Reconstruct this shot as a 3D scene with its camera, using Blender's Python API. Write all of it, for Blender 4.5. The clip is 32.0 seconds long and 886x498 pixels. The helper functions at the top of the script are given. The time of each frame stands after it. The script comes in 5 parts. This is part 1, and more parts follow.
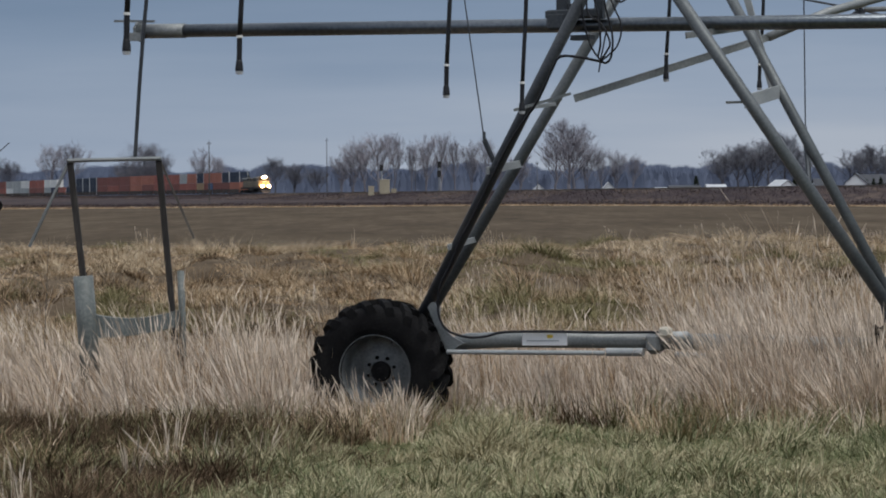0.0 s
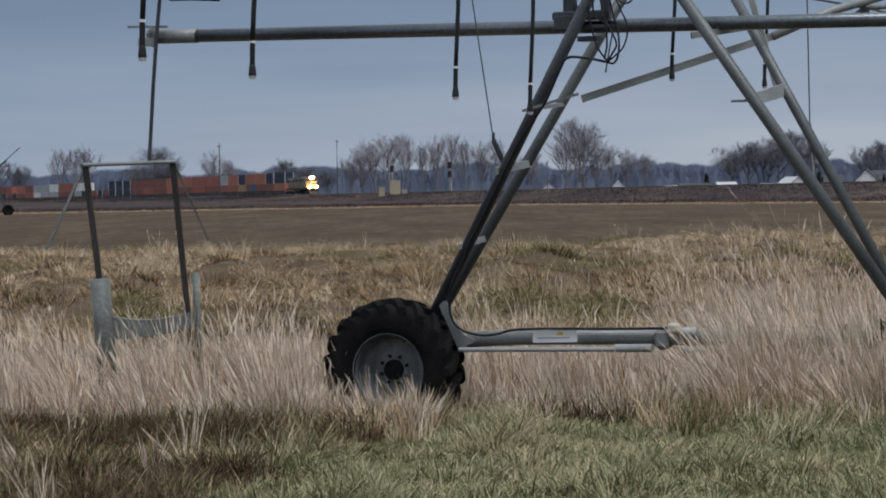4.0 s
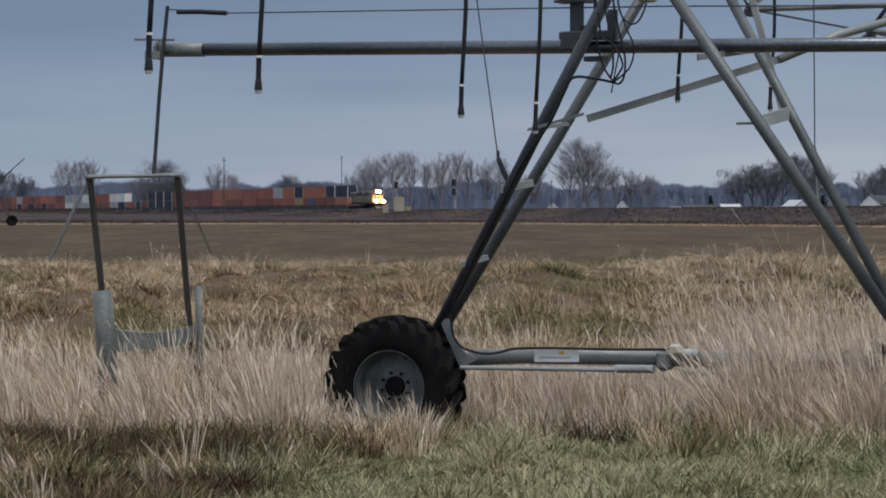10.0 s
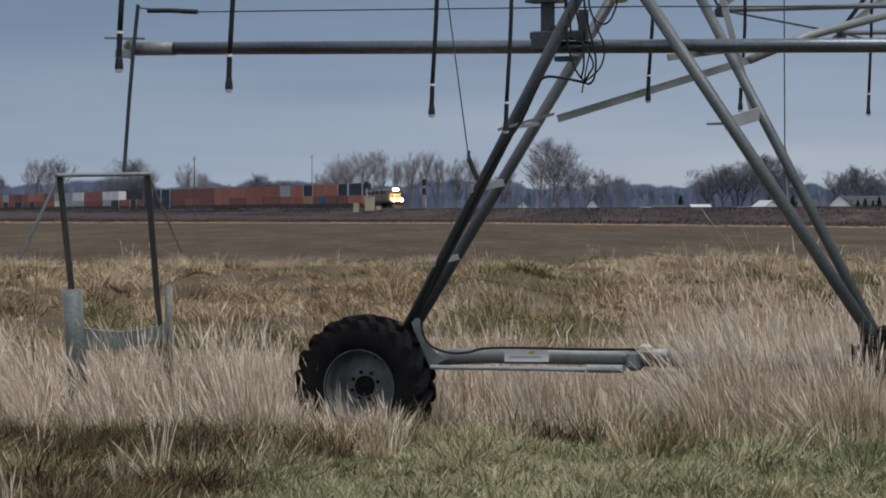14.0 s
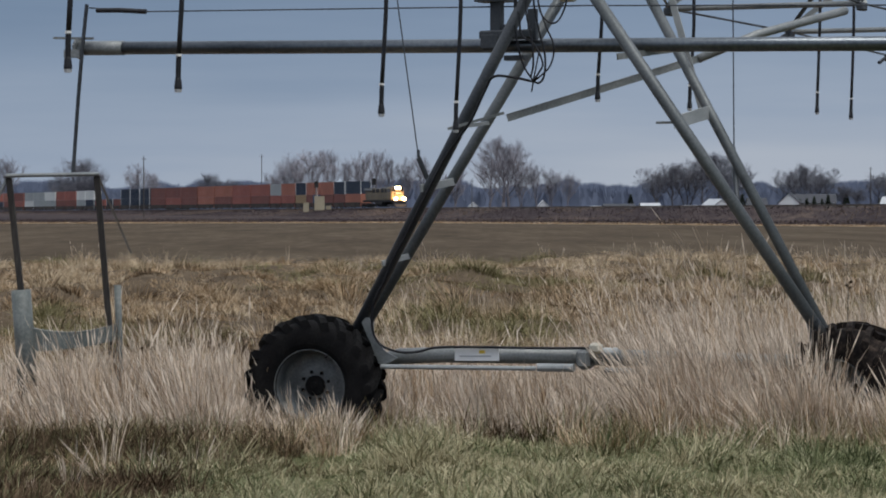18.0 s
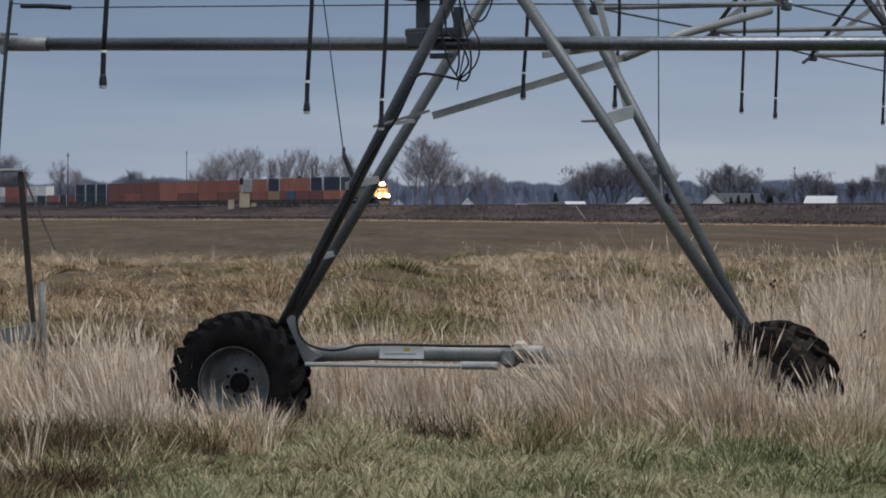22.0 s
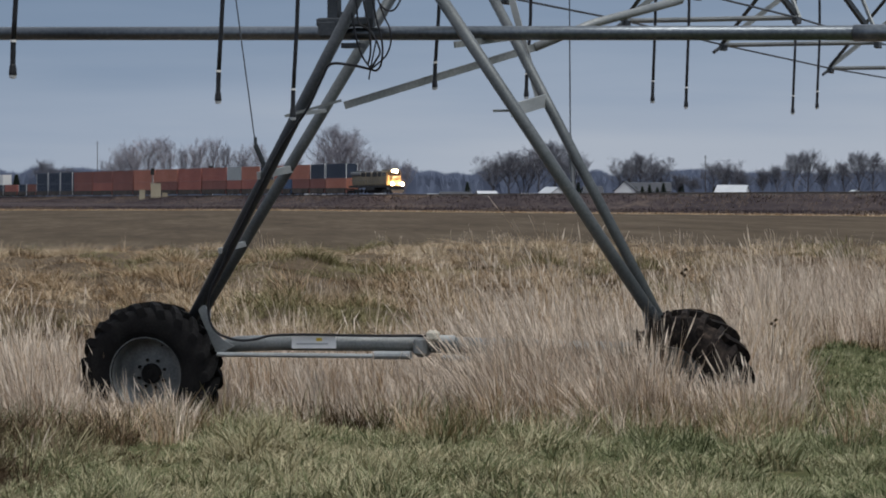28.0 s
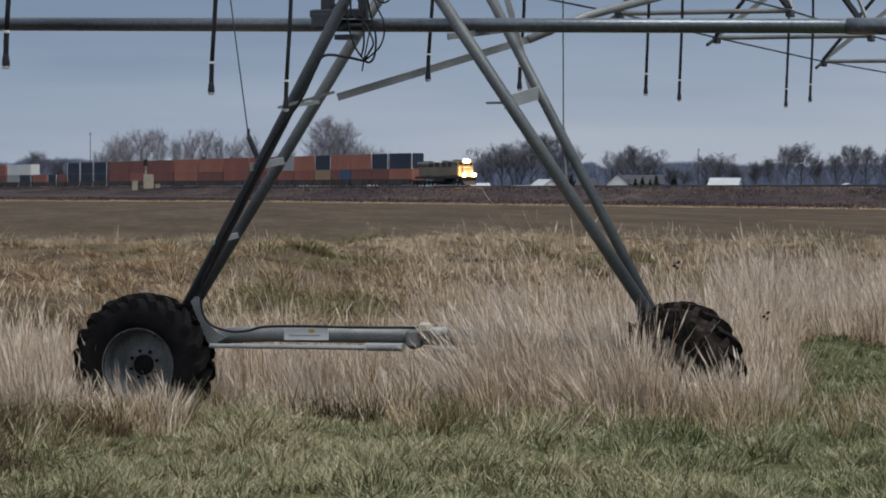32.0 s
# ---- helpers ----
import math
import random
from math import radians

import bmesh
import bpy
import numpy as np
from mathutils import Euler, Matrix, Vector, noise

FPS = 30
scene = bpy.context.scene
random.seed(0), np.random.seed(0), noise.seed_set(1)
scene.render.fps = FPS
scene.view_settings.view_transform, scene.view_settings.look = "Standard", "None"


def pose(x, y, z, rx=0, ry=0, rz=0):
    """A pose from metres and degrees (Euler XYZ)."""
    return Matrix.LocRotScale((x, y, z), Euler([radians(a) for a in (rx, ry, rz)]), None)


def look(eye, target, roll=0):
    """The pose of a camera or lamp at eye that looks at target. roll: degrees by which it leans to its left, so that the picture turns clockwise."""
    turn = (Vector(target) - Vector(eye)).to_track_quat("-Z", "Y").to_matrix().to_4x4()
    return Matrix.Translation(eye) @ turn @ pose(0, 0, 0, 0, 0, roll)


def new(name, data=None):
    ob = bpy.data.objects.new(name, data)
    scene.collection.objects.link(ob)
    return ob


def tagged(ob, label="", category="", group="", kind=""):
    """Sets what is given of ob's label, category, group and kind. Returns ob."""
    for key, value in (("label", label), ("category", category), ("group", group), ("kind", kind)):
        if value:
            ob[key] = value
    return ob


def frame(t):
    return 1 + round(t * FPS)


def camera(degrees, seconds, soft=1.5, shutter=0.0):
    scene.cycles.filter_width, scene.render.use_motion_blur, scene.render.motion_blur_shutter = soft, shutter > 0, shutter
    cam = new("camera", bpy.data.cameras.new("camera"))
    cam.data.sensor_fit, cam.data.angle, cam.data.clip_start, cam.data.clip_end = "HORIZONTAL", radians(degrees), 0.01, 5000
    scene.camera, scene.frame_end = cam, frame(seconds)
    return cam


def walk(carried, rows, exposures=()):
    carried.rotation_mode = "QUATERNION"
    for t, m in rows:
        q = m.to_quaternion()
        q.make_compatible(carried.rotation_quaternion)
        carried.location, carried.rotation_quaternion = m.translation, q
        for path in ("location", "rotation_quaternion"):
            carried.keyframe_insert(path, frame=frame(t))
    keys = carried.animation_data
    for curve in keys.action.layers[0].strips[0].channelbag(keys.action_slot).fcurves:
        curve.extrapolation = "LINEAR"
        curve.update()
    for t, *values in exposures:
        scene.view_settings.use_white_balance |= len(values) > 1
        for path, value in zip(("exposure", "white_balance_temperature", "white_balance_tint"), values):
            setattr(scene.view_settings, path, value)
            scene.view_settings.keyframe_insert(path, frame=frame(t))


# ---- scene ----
cam = camera(18.0, 32.0, soft=1.9)
EYE = 2.02
# seconds, yaw, pitch, roll in degrees: a hand-held pan from one standing point
TURNS = [
    (0.0, -0.276, -1.235, 0.429),
    (0.5, -0.258, -1.183, 0.800),
    (1.0, -0.287, -1.085, 0.991),
    (1.5, -0.083, -1.155, 1.051),
    (2.0, 0.350, -1.153, 1.069),
    (2.5, 0.813, -1.066, 0.993),
    (3.0, 0.627, -1.248, 0.988),
    (3.5, 0.251, -1.175, 0.937),
    (4.0, -0.061, -1.226, 0.999),
    (4.5, -0.085, -1.174, 0.709),
    (6.5, -0.002, -1.002, 0.324),
    (7.0, -0.026, -0.943, 0.236),
    (7.5, -0.008, -0.915, 0.108),
    (8.0, 0.001, -0.869, 0.005),
    (8.5, -0.010, -0.864, 0.030),
    (9.0, -0.000, -0.868, -0.000),
    (9.5, 0.018, -0.861, 0.029),
    (10.0, 0.020, -0.865, 0.070),
    (10.5, 0.055, -0.846, 0.040),
    (11.0, 0.024, -0.835, 0.137),
    (11.5, 0.016, -0.856, 0.055),
    (12.0, -0.051, -0.857, 0.028),
    (12.5, -0.161, -0.837, -0.008),
    (13.0, -0.287, -0.823, 0.042),
    (13.5, -0.476, -0.851, 0.032),
    (14.0, -0.587, -0.874, -0.081),
    (14.5, -0.698, -0.851, -0.127),
    (16.5, -1.242, -0.844, 0.049),
    (17.0, -1.361, -0.867, 0.026),
    (17.5, -1.531, -0.875, 0.084),
    (18.0, -1.611, -0.888, 0.072),
    (18.5, -1.737, -0.903, 0.066),
    (19.0, -1.860, -0.909, 0.085),
    (19.5, -1.968, -0.917, 0.061),
    (20.0, -2.110, -0.932, 0.045),
    (20.5, -2.288, -0.922, 0.008),
    (21.0, -2.543, -0.917, -0.029),
    (21.5, -2.827, -0.965, -0.044),
    (22.0, -3.142, -0.932, -0.139),
    (22.5, -3.435, -0.952, -0.218),
    (23.0, -3.728, -1.001, -0.227),
    (23.5, -4.001, -1.006, -0.308),
    (24.0, -4.276, -1.010, -0.238),
    (24.5, -4.488, -1.014, -0.230),
    (25.0, -4.606, -1.049, -0.161),
    (25.5, -4.774, -1.049, -0.122),
    (27.5, -4.935, -1.100, -0.117),
    (28.0, -4.946, -1.142, -0.036),
    (28.5, -4.957, -1.154, -0.041),
    (29.0, -4.962, -1.169, 0.048),
    (29.5, -5.014, -1.183, 0.076),
    (30.0, -4.998, -1.220, 0.057),
    (30.5, -4.982, -1.244, -0.010),
    (31.0, -5.016, -1.279, -0.109),
    (31.5, -5.048, -1.304, -0.195),
    (32.0, -5.091, -1.306, -0.211),
]
# the first moment stands a little further in
STEP = {0.0: 0.33, 0.5: 0.0}
walk(cam, [(t, pose(0, STEP.get(t, 0.0), EYE, 90 + pitch, roll, yaw)) for t, yaw, pitch, roll in TURNS])

# ---- light: a heavy overcast dusk ----
world = bpy.data.worlds.new("overcast_dusk")
scene.world = world
world.use_nodes = True


def link(tree, a, b):
    tree.links.new(a, b)


def build_world():
    nt = world.node_tree
    nt.nodes.clear()
    out = nt.nodes.new("ShaderNodeOutputWorld")
    bg = nt.nodes.new("ShaderNodeBackground")
    co = nt.nodes.new("ShaderNodeTexCoord")
    sep = nt.nodes.new("ShaderNodeSeparateXYZ")
    link(nt, co.outputs["Generated"], sep.inputs[0])
    # cloud sheets stretched along the horizon
    mp = nt.nodes.new("ShaderNodeMapping")
    mp.inputs["Scale"].default_value = (3.0, 3.0, 30.0)
    link(nt, co.outputs["Generated"], mp.inputs[0])
    nz = nt.nodes.new("ShaderNodeTexNoise")
    nz.inputs["Scale"].default_value = 2.2
    nz.inputs["Detail"].default_value = 5.0
    link(nt, mp.outputs[0], nz.inputs["Vector"])
    ad = nt.nodes.new("ShaderNodeMath")
    ad.operation = "MULTIPLY_ADD"
    ad.inputs[1].default_value = 0.045
    link(nt, nz.outputs["Fac"], ad.inputs[0])
    side = nt.nodes.new("ShaderNodeMath")
    side.operation = "MULTIPLY_ADD"
    side.inputs[1].default_value = -0.07
    link(nt, sep.outputs["X"], side.inputs[0])
    link(nt, sep.outputs["Z"], side.inputs[2])
    link(nt, side.outputs[0], ad.inputs[2])
    ramp = nt.nodes.new("ShaderNodeValToRGB")
    link(nt, ad.outputs[0], ramp.inputs[0])
    el = ramp.color_ramp.elements
    el[0].position, el[0].color = 0.0, (0.40, 0.44, 0.515, 1)
    el[1].position, el[1].color = 1.0, (0.80, 0.84, 0.92, 1)
    for pos, c in ((0.025, (0.372, 0.42, 0.50)), (0.05, (0.280, 0.342, 0.445)), (0.08, (0.206, 0.273, 0.383)), (0.115, (0.147, 0.212, 0.318)), (0.30, (0.42, 0.47, 0.57))):
        el.new(pos).color = (*c, 1)
    # a little of the real sky behind the cloud
    sky = nt.nodes.new("ShaderNodeTexSky")
    sky.sky_type = "NISHITA"
    sky.sun_disc = False
    sky.sun_elevation, sky.sun_rotation = radians(63), radians(143)
    mul = nt.nodes.new("ShaderNodeMix")
    mul.data_type = "RGBA"
    mul.blend_type = "ADD"
    mul.inputs["Factor"].default_value = 0.004
    link(nt, ramp.outputs[0], mul.inputs["A"])
    link(nt, sky.outputs[0], mul.inputs["B"])
    link(nt, mul.outputs["Result"], bg.inputs["Color"])
    bg.inputs["Strength"].default_value = 1.0
    link(nt, bg.outputs[0], out.inputs[0])


build_world()
sun = new("sun", bpy.data.lights.new("sun", "SUN"))
sun.data.energy, sun.data.angle, sun.data.color = 1.95, radians(35), (1.0, 0.965, 0.92)
sun.matrix_world = look((45, -60, 150), (0, 0, 0))


# ---- materials ----
def mat(name, colors, rough=0.8, metal=0.0, scale=4.0, fine=40.0, bump=0.0, island=0.0, per_object=0.0, stretch=(1, 1, 1), spec=0.4):
    """A surface that varies between its colours at two scales, and from piece to piece."""
    m = bpy.data.materials.new(name)
    m.use_nodes = True
    nt = m.node_tree
    bsdf = nt.nodes["Principled BSDF"]
    co = nt.nodes.new("ShaderNodeTexCoord")
    mp = nt.nodes.new("ShaderNodeMapping")
    mp.inputs["Scale"].default_value = stretch
    link(nt, co.outputs["Object"], mp.inputs[0])
    a, b = nt.nodes.new("ShaderNodeTexNoise"), nt.nodes.new("ShaderNodeTexNoise")
    a.inputs["Scale"].default_value, b.inputs["Scale"].default_value = scale, fine
    a.inputs["Detail"].default_value, b.inputs["Detail"].default_value = 4, 3
    for n in (a, b):
        link(nt, mp.outputs[0], n.inputs["Vector"])
    mix = nt.nodes.new("ShaderNodeMath")
    mix.operation = "MULTIPLY_ADD"
    mix.inputs[1].default_value = 0.45
    sub = nt.nodes.new("ShaderNodeMath")
    sub.operation = "MULTIPLY"
    sub.inputs[1].default_value = 0.55
    link(nt, a.outputs["Fac"], sub.inputs[0])
    link(nt, b.outputs["Fac"], mix.inputs[0])
    link(nt, sub.outputs[0], mix.inputs[2])
    value = mix.outputs[0]
    for amount, node, socket in ((island, "ShaderNodeNewGeometry", "Random Per Island"), (per_object, "ShaderNodeObjectInfo", "Random")):
        if amount:
            src = nt.nodes.new(node)
            add = nt.nodes.new("ShaderNodeMath")
            add.operation = "MULTIPLY_ADD"
            add.inputs[1].default_value = amount
            link(nt, src.outputs[socket], add.inputs[0])
            half = nt.nodes.new("ShaderNodeMath")
            half.operation = "SUBTRACT"
            half.inputs[1].default_value = amount / 2
            link(nt, value, half.inputs[0])
            link(nt, half.outputs[0], add.inputs[2])
            value = add.outputs[0]
    ramp = nt.nodes.new("ShaderNodeValToRGB")
    el = ramp.color_ramp.elements
    n = len(colors)
    lo, hi = 0.3, 0.7
    if island or per_object:
        lo, hi = 0.32, 0.68
    el[0].position, el[0].color = lo, (*colors[0], 1)
    el[1].position, el[1].color = hi, (*colors[-1], 1)
    for i in range(1, n - 1):
        e = el.new(lo + (hi - lo) * i / (n - 1))
        e.color = (*colors[i], 1)
    link(nt, value, ramp.inputs[0])
    link(nt, ramp.outputs[0], bsdf.inputs["Base Color"])
    bsdf.inputs["Roughness"].default_value = rough
    bsdf.inputs["Metallic"].default_value = metal
    bsdf.inputs["Specular IOR Level"].default_value = spec
    if bump:
        bn = nt.nodes.new("ShaderNodeBump")
        bn.inputs["Strength"].default_value = 0.6
        bn.inputs["Distance"].default_value = bump
        link(nt, value, bn.inputs["Height"])
        link(nt, bn.outputs[0], bsdf.inputs["Normal"])
    return m


def glow(name, color, strength):
    m = bpy.data.materials.new(name)
    m.use_nodes = True
    bsdf = m.node_tree.nodes["Principled BSDF"]
    bsdf.inputs["Emission Color"].default_value = (*color, 1)
    bsdf.inputs["Emission Strength"].default_value = strength
    return m


GALV = mat("galvanised_steel", [(0.14, 0.155, 0.16), (0.22, 0.235, 0.235), (0.32, 0.335, 0.33)], 0.5, 0.4, 3, 60, 0.002)
# darker steel; on the front-left leg and near struts it paints shade
GALV_DARK = mat("dark_galvanised_steel", [(0.034, 0.04, 0.048), (0.056, 0.064, 0.073), (0.095, 0.103, 0.11)], 0.5, 0.35, 3, 50, 0.002)
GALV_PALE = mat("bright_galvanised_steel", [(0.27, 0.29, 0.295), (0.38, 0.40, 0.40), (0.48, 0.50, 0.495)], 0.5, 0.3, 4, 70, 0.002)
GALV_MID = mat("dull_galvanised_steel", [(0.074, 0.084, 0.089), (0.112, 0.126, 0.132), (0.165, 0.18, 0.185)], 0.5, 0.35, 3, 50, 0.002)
RIM_STEEL = mat("dirty_rim_steel", [(0.07, 0.075, 0.074), (0.135, 0.147, 0.15), (0.21, 0.225, 0.228)], 0.55, 0.3, 7, 60, 0.002)
PIPE = mat("pipe_steel", [(0.07, 0.085, 0.098), (0.125, 0.143, 0.16), (0.20, 0.22, 0.235)], 0.30, 0.85, 1.2, 30, 0.002)
RUBBER = mat("black_rubber", [(0.0045, 0.0045, 0.005), (0.009, 0.009, 0.0095), (0.017, 0.0168, 0.0165)], 0.85, 0, 6, 50, 0.004, spec=0.10)
MUDDY_RUBBER = mat("muddy_rubber", [(0.005, 0.0045, 0.0045), (0.011, 0.0095, 0.009), (0.028, 0.022, 0.019), (0.085, 0.066, 0.052)], 0.95, 0, 9, 40, 0.012, spec=0.12)
HOSE = mat("black_hose", [(0.008, 0.009, 0.012), (0.012, 0.013, 0.017)], 0.5, 0, 8, 60)
WHITE_PLASTIC = mat("white_plastic", [(0.62, 0.62, 0.6), (0.75, 0.75, 0.73)], 0.5, 0, 6, 60)
CLEAR_CUP = mat("pale_nozzle", [(0.4, 0.42, 0.44), (0.55, 0.56, 0.58)], 0.3, 0, 6, 60)
STICKER = mat("white_sticker", [(0.70, 0.71, 0.71), (0.82, 0.83, 0.83)], 0.5, 0, 9, 80)
YELLOW = mat("yellow_print", [(0.65, 0.45, 0.05), (0.75, 0.55, 0.08)], 0.5, 0, 9, 80)
GREY_PRINT = mat("grey_print", [(0.3, 0.32, 0.34), (0.38, 0.4, 0.42)], 0.5, 0, 9, 80)
CREAM = mat("cream_box", [(0.45, 0.43, 0.36), (0.58, 0.55, 0.46)], 0.6, 0, 8, 60)
OLD_WOOD = mat("weathered_wood", [(0.035, 0.032, 0.03), (0.075, 0.068, 0.06), (0.14, 0.128, 0.112)], 0.9, 0, 6, 60, 0.004, stretch=(1, 1, 0.15))
POST_WOOD = mat("dark_post_wood", [(0.012, 0.011, 0.011), (0.03, 0.027, 0.025), (0.075, 0.068, 0.06)], 0.9, 0, 5, 50, 0.004, stretch=(1, 1, 0.12))
BLUE_PLASTIC = mat("grey_plastic_sleeve", [(0.07, 0.083, 0.08), (0.125, 0.142, 0.136), (0.22, 0.24, 0.23)], 0.5, 0, 4, 40)
STRAW = mat("straw_stems", [(0.17, 0.118, 0.076), (0.43, 0.328, 0.242), (0.67, 0.548, 0.43), (0.84, 0.735, 0.61)], 0.85, 0, 2.6, 9, 0, island=0.42, stretch=(1, 1, 0.3), spec=0.06)
PLUME = mat("seed_heads", [(0.46, 0.375, 0.295), (0.64, 0.545, 0.44), (0.80, 0.705, 0.59)], 0.9, 0, 2.0, 7, 0, island=0.25, spec=0.06)
BANK_STRAW = mat("bank_straw", [(0.27, 0.20, 0.12), (0.48, 0.385, 0.26), (0.68, 0.57, 0.42)], 0.9, 0, 1.0, 5, 0, island=0.25, spec=0.06)
LAWN_DRY = mat("dry_lawn_blades", [(0.20, 0.174, 0.10), (0.36, 0.32, 0.195), (0.52, 0.47, 0.31)], 0.85, 0, 0.8, 7, 0, island=0.45, spec=0.06)
TAWNY = mat("tawny_tussock", [(0.13, 0.083, 0.045), (0.30, 0.206, 0.118), (0.46, 0.345, 0.22), (0.62, 0.50, 0.36)], 0.9, 0, 1.2, 5, 0, island=0.25, spec=0.06)
DEAD = mat("dead_brown_stems", [(0.034, 0.023, 0.014), (0.088, 0.06, 0.037), (0.19, 0.136, 0.088)], 0.9, 0, 1.2, 6, 0, island=0.35, spec=0.06)
GREEN = mat("lawn_blades", [(0.056, 0.07, 0.031), (0.135, 0.155, 0.076), (0.25, 0.258, 0.14), (0.395, 0.38, 0.24)], 0.8, 0, 1.5, 9, 0, island=0.4, spec=0.06)
OLIVE = mat("olive_weeds", [(0.082, 0.076, 0.035), (0.185, 0.166, 0.082), (0.31, 0.278, 0.158)], 0.85, 0, 1.2, 6, 0, island=0.3, spec=0.06)
SOIL = mat("dark_litter", [(0.045, 0.034, 0.024), (0.10, 0.075, 0.05), (0.16, 0.125, 0.085)], 0.95, 0, 0.9, 9, 0.05, spec=0.06)
TURF = mat("lawn_ground", [(0.035, 0.04, 0.018), (0.075, 0.08, 0.035), (0.13, 0.12, 0.062)], 0.95, 0, 0.7, 9, 0.04, spec=0.06)
FIELD = mat("ploughed_field", [(0.043, 0.031, 0.020), (0.075, 0.057, 0.038), (0.122, 0.097, 0.067)], 0.95, 0, 0.22, 1.6, 0.08, stretch=(1, 0.14, 1), spec=0.06)
VERGE = mat("pale_verge", [(0.12, 0.088, 0.055), (0.20, 0.15, 0.10), (0.28, 0.215, 0.15)], 0.95, 0, 0.05, 0.6, 0.06, spec=0.06)
# dark tones lifted and tinted purple to paint haze over the scrub
SCRUB = mat("scrub_ground", [(0.024, 0.019, 0.022), (0.038, 0.030, 0.032), (0.062, 0.048, 0.046), (0.13, 0.10, 0.078)], 0.95, 0, 0.06, 0.6, 0.08, stretch=(1, 0.3, 1), spec=0.06)
BALLAST = mat("ballast", [(0.045, 0.042, 0.04), (0.085, 0.08, 0.076)], 0.95, 0, 0.5, 6, 0.05, spec=0.06)
# brush colour likewise raised and purpled for haze
BRUSH = mat("bare_brush", [(0.042, 0.033, 0.037), (0.062, 0.049, 0.053), (0.088, 0.070, 0.069)], 0.9, 0, 0.06, 1.0, 0, island=0.15, spec=0.06)
RUSSET = mat("russet_stems", [(0.13, 0.079, 0.042), (0.345, 0.236, 0.142), (0.56, 0.418, 0.278), (0.73, 0.585, 0.42)], 0.85, 0, 2.2, 8, 0, island=0.40, stretch=(1, 1, 0.3), spec=0.06)
# bark and twigs: paled and blued, aerial haze as part of their colour
BARK = mat("hazed_bark", [(0.14, 0.135, 0.15), (0.19, 0.182, 0.2), (0.25, 0.238, 0.255)], 0.9, 0, 0.3, 3, 0, per_object=0.25, spec=0.06)
BARK_DARK = mat("dark_hazed_bark", [(0.085, 0.087, 0.103), (0.115, 0.117, 0.134), (0.155, 0.154, 0.168)], 0.9, 0, 0.3, 3, 0, per_object=0.25, spec=0.06)
TWIG = mat("hazed_twigs", [(0.235, 0.234, 0.268), (0.31, 0.303, 0.342), (0.395, 0.38, 0.418)], 0.9, 0, 0.1, 1, 0, island=0.3, per_object=0.3, spec=0.06)
TWIG_DARK = mat("dark_hazed_twigs", [(0.105, 0.11, 0.135), (0.15, 0.154, 0.18), (0.21, 0.21, 0.235)], 0.9, 0, 0.1, 1, 0, island=0.3, per_object=0.3, spec=0.06)
# distance haze is mixed into this blue-grey base colour
WOODS = mat("haze_blue_woods", [(0.155, 0.186, 0.262), (0.163, 0.195, 0.272), (0.172, 0.204, 0.282)], 0.95, 0, 0.01, 0.2, 0, island=0.06, spec=0.06)
CONIFER = mat("conifer_needles", [(0.02, 0.027, 0.022), (0.04, 0.05, 0.038)], 0.9, 0, 0.4, 3, 0, island=0.3, spec=0.06)
TAN_WEEDS = mat("tan_weeds", [(0.10, 0.076, 0.062), (0.15, 0.115, 0.09), (0.21, 0.165, 0.128)], 0.9, 0, 0.1, 1.0, 0, island=0.25, spec=0.06)
RUSSET_WEEDS = mat("russet_weeds", [(0.042, 0.030, 0.028), (0.068, 0.049, 0.042), (0.10, 0.072, 0.058)], 0.9, 0, 0.1, 1.0, 0, island=0.25, spec=0.06)


